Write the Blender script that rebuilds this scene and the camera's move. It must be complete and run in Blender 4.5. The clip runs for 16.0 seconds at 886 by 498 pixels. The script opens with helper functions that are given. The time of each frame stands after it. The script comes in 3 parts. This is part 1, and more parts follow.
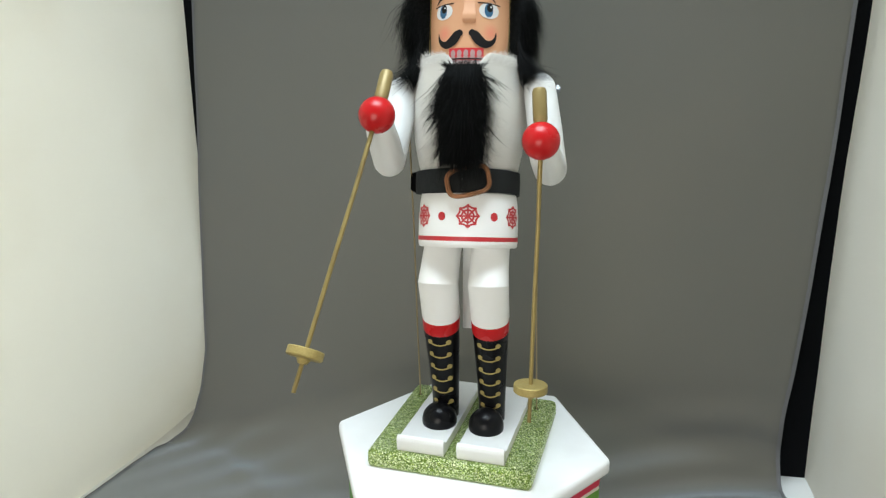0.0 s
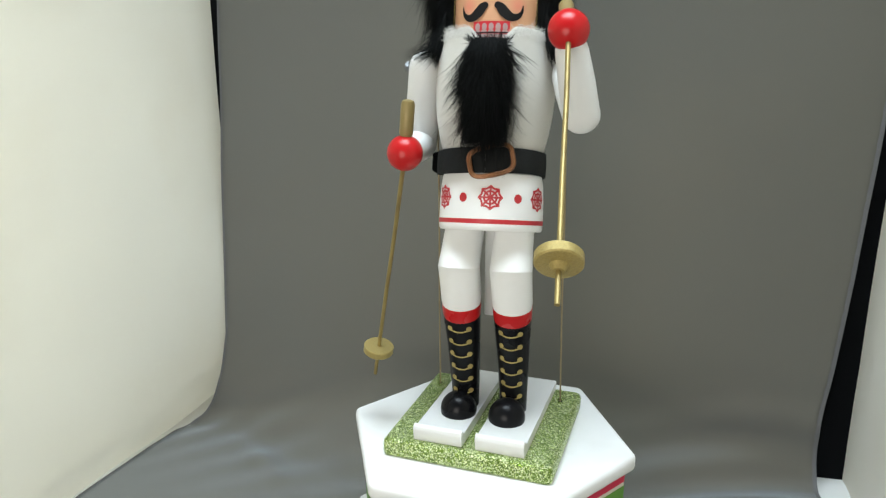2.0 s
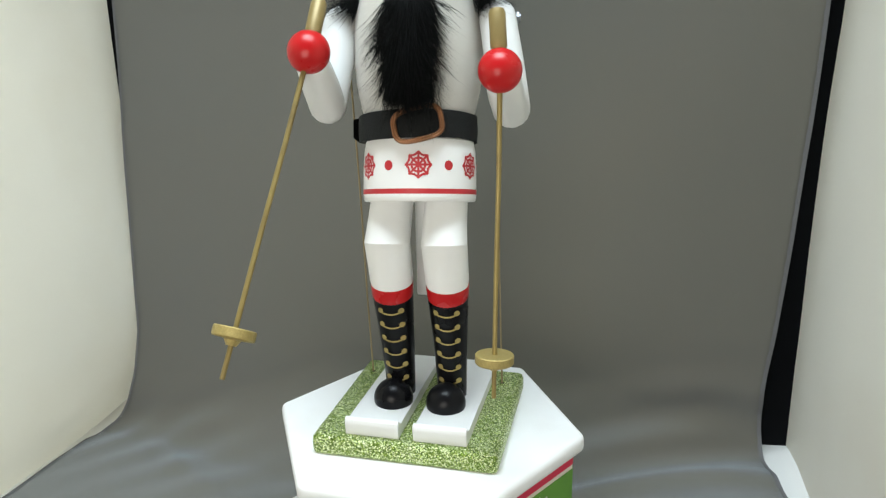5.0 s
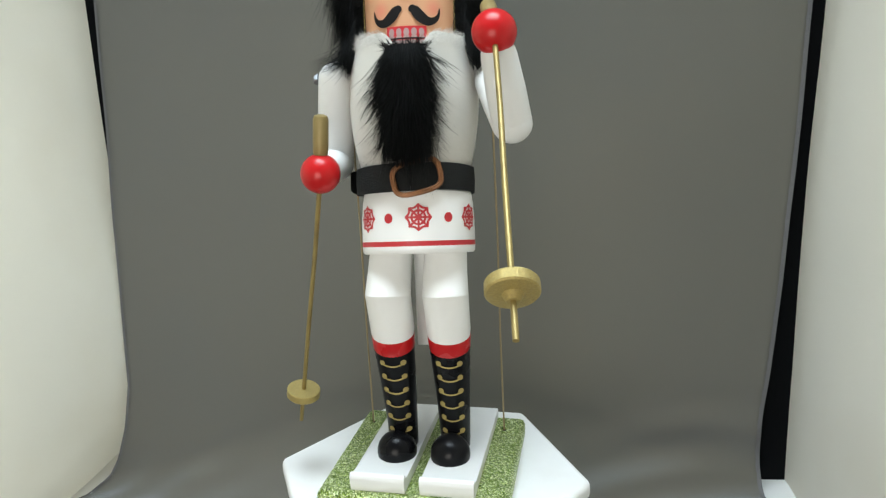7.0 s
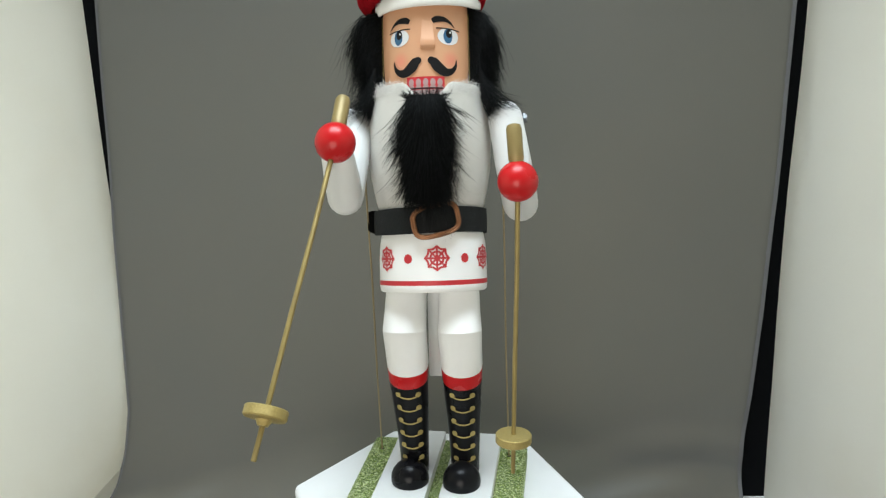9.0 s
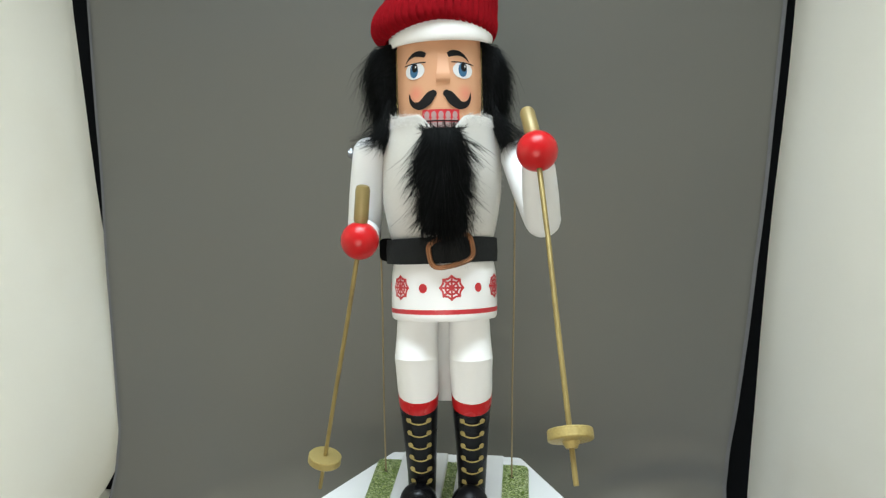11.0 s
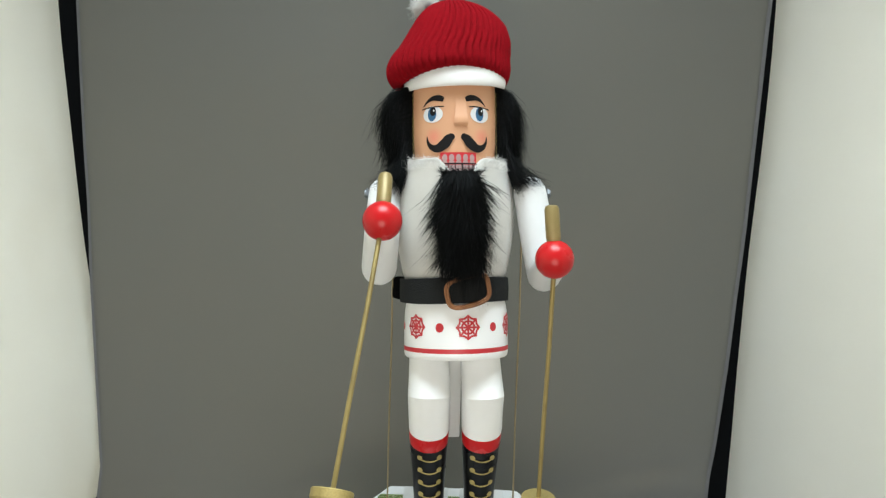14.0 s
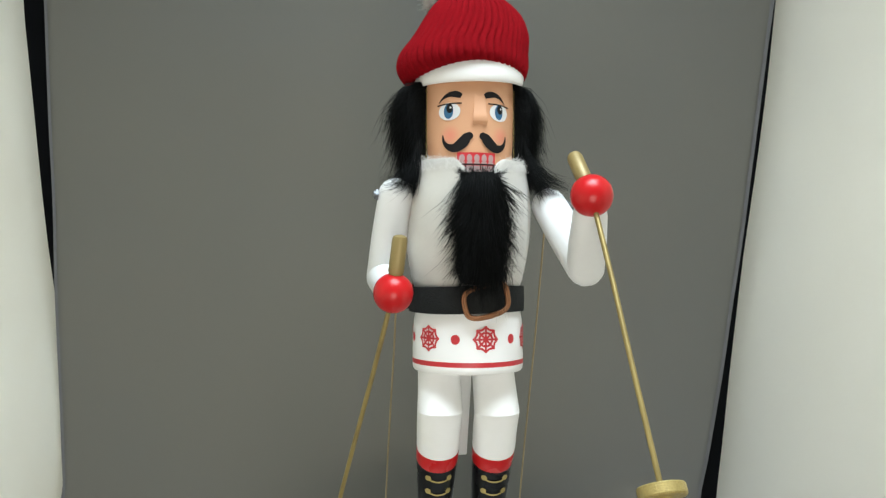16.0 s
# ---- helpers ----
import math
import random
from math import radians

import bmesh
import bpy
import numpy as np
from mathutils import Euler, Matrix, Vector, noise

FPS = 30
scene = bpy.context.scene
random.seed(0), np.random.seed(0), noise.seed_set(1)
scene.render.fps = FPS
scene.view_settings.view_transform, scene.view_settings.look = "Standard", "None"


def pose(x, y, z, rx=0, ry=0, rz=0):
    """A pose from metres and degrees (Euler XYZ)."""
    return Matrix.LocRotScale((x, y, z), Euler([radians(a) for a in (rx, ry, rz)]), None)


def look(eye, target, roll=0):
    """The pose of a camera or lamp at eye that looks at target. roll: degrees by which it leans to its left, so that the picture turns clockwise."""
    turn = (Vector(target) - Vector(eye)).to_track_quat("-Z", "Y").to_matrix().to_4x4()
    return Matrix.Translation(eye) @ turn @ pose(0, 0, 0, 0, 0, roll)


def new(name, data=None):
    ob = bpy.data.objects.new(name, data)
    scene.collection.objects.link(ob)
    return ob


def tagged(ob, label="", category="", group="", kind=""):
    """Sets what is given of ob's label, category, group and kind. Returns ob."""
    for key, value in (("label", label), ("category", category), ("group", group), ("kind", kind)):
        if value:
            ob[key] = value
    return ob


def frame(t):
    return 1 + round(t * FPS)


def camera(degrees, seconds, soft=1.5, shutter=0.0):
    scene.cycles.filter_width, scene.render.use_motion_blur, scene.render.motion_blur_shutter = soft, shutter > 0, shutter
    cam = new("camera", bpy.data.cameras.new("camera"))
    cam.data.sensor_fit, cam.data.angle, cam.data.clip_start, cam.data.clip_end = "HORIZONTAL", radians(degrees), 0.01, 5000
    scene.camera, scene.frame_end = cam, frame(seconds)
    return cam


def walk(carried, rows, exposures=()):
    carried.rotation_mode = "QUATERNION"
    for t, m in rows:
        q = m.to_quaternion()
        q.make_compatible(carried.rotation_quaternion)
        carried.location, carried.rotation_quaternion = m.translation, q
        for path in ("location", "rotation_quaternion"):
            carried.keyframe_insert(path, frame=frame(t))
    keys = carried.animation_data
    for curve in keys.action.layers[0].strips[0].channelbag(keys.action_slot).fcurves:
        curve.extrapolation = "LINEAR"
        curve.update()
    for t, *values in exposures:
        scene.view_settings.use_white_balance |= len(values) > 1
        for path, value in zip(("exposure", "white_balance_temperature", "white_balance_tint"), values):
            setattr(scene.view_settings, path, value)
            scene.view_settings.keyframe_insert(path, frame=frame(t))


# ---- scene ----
cam = camera(61.0, 16.0, soft=1.3)
ROWS = [
    (0, 0.0810, -0.5418, 0.4151, 75.10, 0.35, 10.64),
    (0.5, 0.0834, -0.5296, 0.4082, 74.76, 0.41, 12.20),
    (1, 0.0833, -0.5260, 0.4068, 74.56, 0.51, 13.02),
    (1.5, 0.0839, -0.5246, 0.4050, 74.49, 0.29, 13.28),
    (2, 0.0846, -0.5214, 0.4040, 74.42, 0.09, 13.21),
    (2.5, 0.0850, -0.5192, 0.4013, 74.48, 0.06, 12.79),
    (3, 0.0825, -0.5044, 0.3906, 73.56, 0.52, 9.74),
    (3.5, 0.0796, -0.4901, 0.3845, 72.40, 0.78, 8.65),
    (4, 0.0804, -0.4842, 0.3818, 72.73, 0.46, 8.31),
    (6.5, 0.0693, -0.4801, 0.3915, 74.83, 2.08, 5.97),
    (7, 0.0645, -0.4803, 0.3948, 75.87, 2.15, 5.55),
    (7.5, 0.0574, -0.4819, 0.3946, 77.19, 1.94, 4.93),
    (8, 0.0530, -0.4872, 0.3999, 77.47, 2.66, 4.93),
    (8.5, 0.0447, -0.4980, 0.4093, 77.00, 2.05, 3.98),
    (9, 0.0328, -0.5019, 0.4223, 76.30, 1.31, 2.88),
    (11.5, -0.0086, -0.5096, 0.4455, 76.52, -0.08, -0.84),
    (12, -0.0150, -0.5116, 0.4509, 76.12, -0.60, -1.84),
    (12.5, -0.0213, -0.5118, 0.4557, 75.83, -0.87, -2.57),
    (13, -0.0280, -0.5115, 0.4603, 76.51, -1.14, -3.15),
    (13.5, -0.0429, -0.5143, 0.4532, 78.60, -1.43, -4.17),
    (14, -0.0511, -0.5117, 0.4574, 77.98, -1.29, -4.03),
    (14.5, -0.0642, -0.5065, 0.4586, 77.93, -2.07, -4.87),
    (15, -0.0690, -0.5010, 0.4579, 78.09, -2.39, -5.31),
    (15.5, -0.0784, -0.4929, 0.4533, 78.42, -2.53, -6.52),
    (16, -0.0919, -0.4745, 0.4517, 78.26, -2.84, -7.81),
]
walk(cam, [(t, pose(x, y, z, rx, ry, rz)) for t, x, y, z, rx, ry, rz in ROWS], [(0, -0.06), (4, -0.02), (8, -0.06), (9, -0.05), (11.5, 0.04), (16, 0.03)])

# ---- light: a photo tent of white cloth, lit by unseen lamps through its two side walls, from its roof and from its front
world = bpy.data.worlds.new("room")
scene.world = world
world.use_nodes = True
world.node_tree.nodes["Background"].inputs[0].default_value = (0.75, 0.8, 0.85, 1)
world.node_tree.nodes["Background"].inputs[1].default_value = 0.25


def area_lamp(name, eye, target, sx, sy, watts, colour, spread):
    data = bpy.data.lights.new(name, "AREA")
    data.shape, data.size, data.size_y, data.energy, data.color = "RECTANGLE", sx, sy, watts, colour
    data.spread = radians(spread)
    ob = new(name, data)
    ob.matrix_world = look(eye, target)
    return tagged(ob, "unseen flat lamp, placed to light the tent", "lamp", kind="structure")


area_lamp("lamp_roof", (0.0, -0.16, 1.20), (0.0, -0.14, 0.0), 0.60, 0.46, 4.7, (0.79, 0.92, 1.0), 92)
# front fill: an added lamp, standing in for light through the open front
area_lamp("fill_front", (-0.08, -0.77, 0.28), (0.0, 0.05, 0.20), 0.42, 0.40, 2.05, (1.0, 0.96, 0.87), 150)
area_lamp("lamp_left", (-0.85, -0.10, 0.36), (-0.30, -0.08, 0.28), 0.60, 0.60, 3.75, (1.0, 1.0, 0.81), 150)
area_lamp("lamp_right", (0.80, -0.12, 0.46), (0.30, -0.10, 0.40), 0.60, 0.56, 2.75, (1.0, 1.0, 0.82), 150)


# ---- materials
def material(name, colour, rough=0.5, metal=0.0, spread=0.06, scale=60.0, bump=0.0, bump_scale=400.0, coat=0.0, sheen=0.0,
             dirt=None, dirt_amount=0.0, dirt_scale=12.0, through_light=0.0, spec=0.5):
    mat = bpy.data.materials.new(name)
    mat.use_nodes = True
    tree = mat.node_tree
    n, link = tree.nodes, tree.links.new
    b = n["Principled BSDF"]
    geo = n.new("ShaderNodeTexCoord")
    fine = n.new("ShaderNodeTexNoise")
    fine.inputs["Scale"].default_value, fine.inputs["Detail"].default_value = scale, 6
    link(geo.outputs["Object"], fine.inputs["Vector"])
    ramp = n.new("ShaderNodeMix")
    ramp.data_type = "RGBA"
    ramp.inputs[6].default_value = (*[max(0, c * (1 - spread)) for c in colour], 1)
    ramp.inputs[7].default_value = (*[min(1, c * (1 + spread)) for c in colour], 1)
    link(fine.outputs["Fac"], ramp.inputs[0])
    out = ramp.outputs[2]
    if dirt:
        big = n.new("ShaderNodeTexNoise")
        big.inputs["Scale"].default_value, big.inputs["Detail"].default_value = dirt_scale, 5
        link(geo.outputs["Object"], big.inputs["Vector"])
        cut = n.new("ShaderNodeMapRange")
        cut.inputs[1].default_value, cut.inputs[2].default_value = 0.48, 0.72
        cut.inputs[3].default_value, cut.inputs[4].default_value = 0, dirt_amount
        link(big.outputs["Fac"], cut.inputs[0])
        mix = n.new("ShaderNodeMix")
        mix.data_type = "RGBA"
        mix.inputs[7].default_value = (*dirt, 1)
        link(out, mix.inputs[6])
        link(cut.outputs[0], mix.inputs[0])
        out = mix.outputs[2]
    link(out, b.inputs["Base Color"])
    rr = n.new("ShaderNodeMapRange")
    rr.inputs[3].default_value, rr.inputs[4].default_value = max(0.02, rough - 0.07), min(1, rough + 0.07)
    link(fine.outputs["Fac"], rr.inputs[0])
    link(rr.outputs[0], b.inputs["Roughness"])
    b.inputs["Metallic"].default_value = metal
    b.inputs["Coat Weight"].default_value = coat
    b.inputs["Coat Roughness"].default_value = 0.12
    b.inputs["Sheen Weight"].default_value = sheen
    b.inputs["Specular IOR Level"].default_value = spec
    if bump:
        grain = n.new("ShaderNodeTexNoise")
        grain.inputs["Scale"].default_value, grain.inputs["Detail"].default_value = bump_scale, 4
        link(geo.outputs["Object"], grain.inputs["Vector"])
        bm_ = n.new("ShaderNodeBump")
        bm_.inputs["Strength"].default_value, bm_.inputs["Distance"].default_value = bump, 0.001
        link(grain.outputs["Fac"], bm_.inputs["Height"])
        link(bm_.outputs[0], b.inputs["Normal"])
    if through_light:
        shine = n.new("ShaderNodeBsdfTranslucent")
        link(out, shine.inputs[0])
        both = n.new("ShaderNodeMixShader")
        both.inputs[0].default_value = through_light
        link(b.outputs[0], both.inputs[1])
        link(shine.outputs[0], both.inputs[2])
        link(both.outputs[0], n["Material Output"].inputs[0])
    return mat


def glitter(name):
    """Lime glitter: tiny flakes, each with its own tilt and tone, the palest coloured as sparkle."""
    mat = material(name, (0.25, 0.36, 0.035), 0.38, 0.0, 0.1)
    n, link = mat.node_tree.nodes, mat.node_tree.links.new
    b = n["Principled BSDF"]
    geo = n.new("ShaderNodeTexCoord")
    cell = n.new("ShaderNodeTexVoronoi")
    cell.inputs["Scale"].default_value = 1500
    link(geo.outputs["Object"], cell.inputs["Vector"])
    split = n.new("ShaderNodeSeparateColor")
    link(cell.outputs["Color"], split.inputs[0])
    ramp = n.new("ShaderNodeValToRGB")
    e = ramp.color_ramp.elements
    e[0].color, e[1].color = (0.05, 0.10, 0.006, 1), (0.48, 0.62, 0.10, 1)
    e.new(0.5).color = (0.17, 0.27, 0.02, 1)
    # near-white flakes: sparkle put into the colour
    e.new(0.91).color = (0.88, 0.94, 0.60, 1)
    link(split.outputs[0], ramp.inputs[0])
    link(ramp.outputs[0], b.inputs["Base Color"])
    met = n.new("ShaderNodeMapRange")
    met.inputs[1].default_value, met.inputs[2].default_value, met.inputs[4].default_value = 0.45, 0.55, 0.75
    link(split.outputs[1], met.inputs[0])
    link(met.outputs[0], b.inputs["Metallic"])
    tilt = n.new("ShaderNodeVectorMath")
    tilt.operation = "MULTIPLY_ADD"
    tilt.inputs[1].default_value, tilt.inputs[2].default_value = (1.2, 1.2, 1.2), (-0.6, -0.6, -0.6)
    link(cell.outputs["Color"], tilt.inputs[0])
    add = n.new("ShaderNodeVectorMath")
    g = n.new("ShaderNodeNewGeometry")
    link(g.outputs["Normal"], add.inputs[0])
    link(tilt.outputs[0], add.inputs[1])
    unit = n.new("ShaderNodeVectorMath")
    unit.operation = "NORMALIZE"
    link(add.outputs[0], unit.inputs[0])
    link(unit.outputs[0], b.inputs["Normal"])
    return mat


GREY = material("grey cotton cloth", (0.101, 0.083, 0.045), 0.68, 0, 0.10, 7, 0.25, 2600, sheen=0.3, spec=0.9, dirt=(0.109, 0.086, 0.044), dirt_amount=0.6, dirt_scale=5)
cloth = GREY.node_tree.nodes["Principled BSDF"].inputs
cloth["Sheen Weight"].default_value, cloth["Sheen Roughness"].default_value, cloth["Sheen Tint"].default_value = 1.0, 0.52, (0.70, 0.82, 1.0, 1)
cloth["Specular Tint"].default_value = (0.62, 0.77, 1.0, 1)
SEAM = material("grey stitched seam", (0.135, 0.135, 0.14), 0.8, 0, 0.35, 900, 0.8, 1500)
TENT = material("white tent nylon", (0.80, 0.80, 0.77), 0.55, 0, 0.04, 6, 0.12, 1800, sheen=0.1, dirt=(0.66, 0.62, 0.54), dirt_amount=0.35, dirt_scale=4, through_light=0.45)
TENT_FLOOR = material("white tent floor", (0.8, 0.8, 0.78), 0.5, 0, 0.04, 8, 0.1, 1500)
BLACK_CLOTH = material("black tent back", (0.006, 0.007, 0.009), 0.85, 0, 0.3, 40, 0.2, 1500, spec=0.2)
WHITE = material("white gloss paint", (0.84, 0.84, 0.835), 0.48, 0, 0.02, 70, 0.05, 120, coat=0.06, dirt=(0.72, 0.71, 0.68), dirt_amount=0.35, dirt_scale=25)
WHITE_MATT = material("white satin paint on wood", (0.75, 0.75, 0.74), 0.48, 0, 0.025, 50, 0.12, 160, dirt=(0.70, 0.69, 0.66), dirt_amount=0.35, dirt_scale=18)
FELT = material("off-white felt", (0.53, 0.51, 0.46), 0.95, 0, 0.07, 90, 0.35, 2000, sheen=0.5, dirt=(0.54, 0.50, 0.45), dirt_amount=0.5, dirt_scale=20)
FLUFF = material("off-white fluff", (0.70, 0.68, 0.64), 0.9, 0, 0.05, 90, sheen=0.3)
BRIM = material("white rubbery hat band", (0.85, 0.84, 0.82), 0.5, 0, 0.02, 60, 0.1, 300, sheen=0.2)
RED = material("red gloss paint", (0.47, 0.010, 0.012), 0.28, 0, 0.10, 40, 0.10, 90, spec=0.32)
RED_MATT = material("red painted line", (0.50, 0.020, 0.028), 0.4, 0, 0.08, 300, 0.1, 600)
KNIT = material("red knitted yarn", (0.23, 0.004, 0.008), 0.95, 0, 0.25, 500, 0.9, 1400, spec=0.05)
BOOT_AND_HOLE = material("black gloss paint and hole shade", (0.005, 0.005, 0.006), 0.28, 0, 0.3, 30, 0.06, 150, spec=0.16)
GOLD = material("gold glitter paint", (0.39, 0.30, 0.105), 0.42, 0.45, 0.35, 900, 0.5, 1500)
GOLD_WOOD = material("matt gold paint on wood", (0.27, 0.20, 0.075), 0.45, 0.25, 0.12, 160, 0.15, 500)
BRASS = material("gold painted metal rod", (0.30, 0.225, 0.08), 0.45, 0.5, 0.15, 220, 0.1, 500, dirt=(0.16, 0.11, 0.05), dirt_amount=0.5, dirt_scale=60)
WIRE = material("dull brass wire", (0.32, 0.25, 0.14), 0.45, 0.5, 0.15, 220)
STEEL = material("bright steel screw", (0.22, 0.23, 0.24), 0.5, 1.0, 0.05, 200)
LEATHER = material("black grained felt belt", (0.007, 0.008, 0.008), 0.8, 0, 0.35, 250, 0.7, 900, spec=0.3)
BRONZE = material("copper-brown buckle", (0.26, 0.11, 0.045), 0.38, 0.5, 0.25, 160, 0.2, 500, dirt=(0.06, 0.03, 0.02), dirt_amount=0.6, dirt_scale=60)
SKIN = material("peach gloss paint", (0.62, 0.325, 0.18), 0.50, 0, 0.03, 40, 0.04, 120, coat=0.05)
INK = material("black face paint", (0.006, 0.005, 0.005), 0.6, 0, 0.2, 200, spec=0.2)
EYE_WHITE = material("white eye paint", (0.66, 0.66, 0.66), 0.35, 0, 0.02, 100)
BLUE = material("blue eye paint", (0.022, 0.105, 0.21), 0.35, 0, 0.12, 400)
TOOTH = material("pinkish white tooth paint", (0.37, 0.24, 0.23), 0.55, 0, 0.06, 300)
FUR = material("black fur", (0.0025, 0.0030, 0.0029), 0.6, 0, 0.3, 300, spec=0.14)
GREEN_PAPER = material("green printed panel", (0.115, 0.30, 0.035), 0.45, 0, 0.04, 60, 0.05, 300)
CREAM = material("cream painted edge", (0.72, 0.68, 0.58), 0.45, 0, 0.04, 60)
CRIMSON = material("crimson printed band", (0.62, 0.012, 0.06), 0.4, 0, 0.05, 60)
GLITTER = glitter("lime green glitter")


def blushed(mat):
    """Rosy paint airbrushed on the two cheeks."""
    n, link = mat.node_tree.nodes, mat.node_tree.links.new
    b = n["Principled BSDF"]
    old = b.inputs["Base Color"].links[0].from_socket
    geo = n.new("ShaderNodeTexCoord")
    for cx in (-0.0175, 0.0155):
        d = n.new("ShaderNodeVectorMath")
        d.operation = "DISTANCE"
        d.inputs[1].default_value = (cx, -0.024, 0.1130)
        link(geo.outputs["Object"], d.inputs[0])
        fall = n.new("ShaderNodeMapRange")
        fall.interpolation_type = "SMOOTHSTEP"
        fall.inputs[1].default_value, fall.inputs[2].default_value = 0.0, 0.0085
        fall.inputs[3].default_value, fall.inputs[4].default_value = 0.75, 0.0
        link(d.outputs["Value"], fall.inputs[0])
        mix = n.new("ShaderNodeMix")
        mix.data_type = "RGBA"
        mix.inputs[7].default_value = (0.68, 0.20, 0.13, 1)
        link(old, mix.inputs[6])
        link(fall.outputs[0], mix.inputs[0])
        old = mix.outputs[2]
    link(old, b.inputs["Base Color"])


blushed(SKIN)


# ---- mesh tools
def part(name, bm, mats, parent=None, label="", m=None, smooth=True, sharp=40):
    """Links a bmesh as one mesh object, under a thing or a part."""
    me = bpy.data.meshes.new(name)
    bmesh.ops.recalc_face_normals(bm, faces=[f for f in bm.faces if f.tag is False])
    for f in bm.faces:
        f.smooth = smooth
    for e in bm.edges:
        if len(e.link_faces) == 2 and e.calc_face_angle(0) > radians(sharp):
            e.smooth = False
    bm.to_mesh(me)
    bm.free()
    for mat in (mats if isinstance(mats, (list, tuple)) else [mats]):
        me.materials.append(mat)
    ob = new(name, me)
    if parent:
        ob.parent = parent
    if m is not None:
        ob.matrix_basis = m
    if label:
        tagged(ob, label)
    return ob


def lathe(bm, prof, n=64, cx=0.0, cy=0.0, mat=0, wave=None):
    """A turned shape round the z axis; prof: rows of radius, height. wave(a, k): a factor on the radius."""
    rings = []
    for k, (r, z) in enumerate(prof):
        if r < 1e-6:
            rings.append([bm.verts.new((cx, cy, z))])
        else:
            rings.append([bm.verts.new((cx + r * (wave(2 * math.pi * i / n, k) if wave else 1) * math.cos(2 * math.pi * i / n),
                                        cy + r * (wave(2 * math.pi * i / n, k) if wave else 1) * math.sin(2 * math.pi * i / n), z)) for i in range(n)])
    for a, b in zip(rings, rings[1:]):
        for i in range(n):
            j = (i + 1) % n
            if len(a) == 1 and len(b) == 1:
                continue
            if len(a) == 1:
                f = bm.faces.new((a[0], b[i], b[j]))
            elif len(b) == 1:
                f = bm.faces.new((a[i], a[j], b[0]))
            else:
                f = bm.faces.new((a[i], a[j], b[j], b[i]))
            f.material_index = mat
    for ring, flip in ((rings[0], True), (rings[-1], False)):
        if len(ring) > 1:
            bm.faces.new(ring[::-1] if flip else ring).material_index = mat
    return rings


def smooth_rows(rows, k=5):
    """Catmull-Rom through rows of numbers."""
    rows = [np.array(r, float) for r in rows]
    rows = [2 * rows[0] - rows[1]] + rows + [2 * rows[-1] - rows[-2]]
    out = []
    for i in range(1, len(rows) - 2):
        a, b, c, d = rows[i - 1:i + 3]
        for j in range(k):
            t = j / k
            out.append(0.5 * (2 * b + (c - a) * t + (2 * a - 5 * b + 4 * c - d) * t * t + (3 * b - a - 3 * c + d) * t ** 3))
    return out + [rows[-2]]


def tube(bm, pts, radii, n=20, mat=0, cap=True, round_ends=0, crease=()):
    """A round bar along points, with a radius for each."""
    pts = [Vector(p) for p in pts]
    radii = [radii] * len(pts) if isinstance(radii, (int, float)) else list(radii)
    if round_ends:
        a, b = pts[0], pts[-1]
        da, db = (pts[0] - pts[1]).normalized(), (pts[-1] - pts[-2]).normalized()
        ra, rb = radii[0], radii[-1]
        steps = [math.radians(v) for v in (80, 60, 40, 20)]
        pts = [a + da * ra * math.sin(v) for v in steps] + pts + [b + db * rb * math.sin(v) for v in reversed(steps)]
        radii = [ra * math.cos(v) for v in steps] + radii + [rb * math.cos(v) for v in reversed(steps)]
    rings, side = [], None
    for i, p in enumerate(pts):
        d = (pts[min(i + 1, len(pts) - 1)] - pts[max(i - 1, 0)]).normalized()
        if side is None:
            side = d.orthogonal().normalized()
        side = (side - d * side.dot(d)).normalized()
        up = d.cross(side)
        rings.append([bm.verts.new(p + radii[i] * (side * math.cos(2 * math.pi * k / n) + up * math.sin(2 * math.pi * k / n))) for k in range(n)])
    for a, b in zip(rings, rings[1:]):
        for i in range(n):
            bm.faces.new((a[i], a[(i + 1) % n], b[(i + 1) % n], b[i])).material_index = mat
    for k in crease:
        for i in range(n):
            bm.edges.get((rings[k][i], rings[k][(i + 1) % n])).smooth = False
    if cap:
        bm.faces.new(rings[0][::-1]).material_index = mat
        bm.faces.new(rings[-1]).material_index = mat


def ball(bm, c, r, nu=32, nv=20, mat=0, sz=1.0):
    lathe_rows = [(r * math.sin(math.pi * k / nv), c[2] - sz * r * math.cos(math.pi * k / nv)) for k in range(nv + 1)]
    lathe_rows[0], lathe_rows[-1] = (0, c[2] - sz * r), (0, c[2] + sz * r)
    lathe(bm, lathe_rows, nu, c[0], c[1], mat)


def prism(bm, outline, z0, z1, bevel=0.0, seg=3, mat=0):
    """An upright prism over a plan outline, with rounded edges."""
    low = [bm.verts.new((x, y, z0)) for x, y in outline]
    top = [bm.verts.new((x, y, z1)) for x, y in outline]
    n = len(outline)
    fs = [bm.faces.new(low[::-1]), bm.faces.new(top)] + [bm.faces.new((low[i], low[(i + 1) % n], top[(i + 1) % n], top[i])) for i in range(n)]
    for f in fs:
        f.material_index = mat
    if bevel:
        bmesh.ops.bevel(bm, geom=list({e for f in fs for e in f.edges}), offset=bevel, segments=seg, profile=0.5, affect="EDGES", clamp_overlap=True)


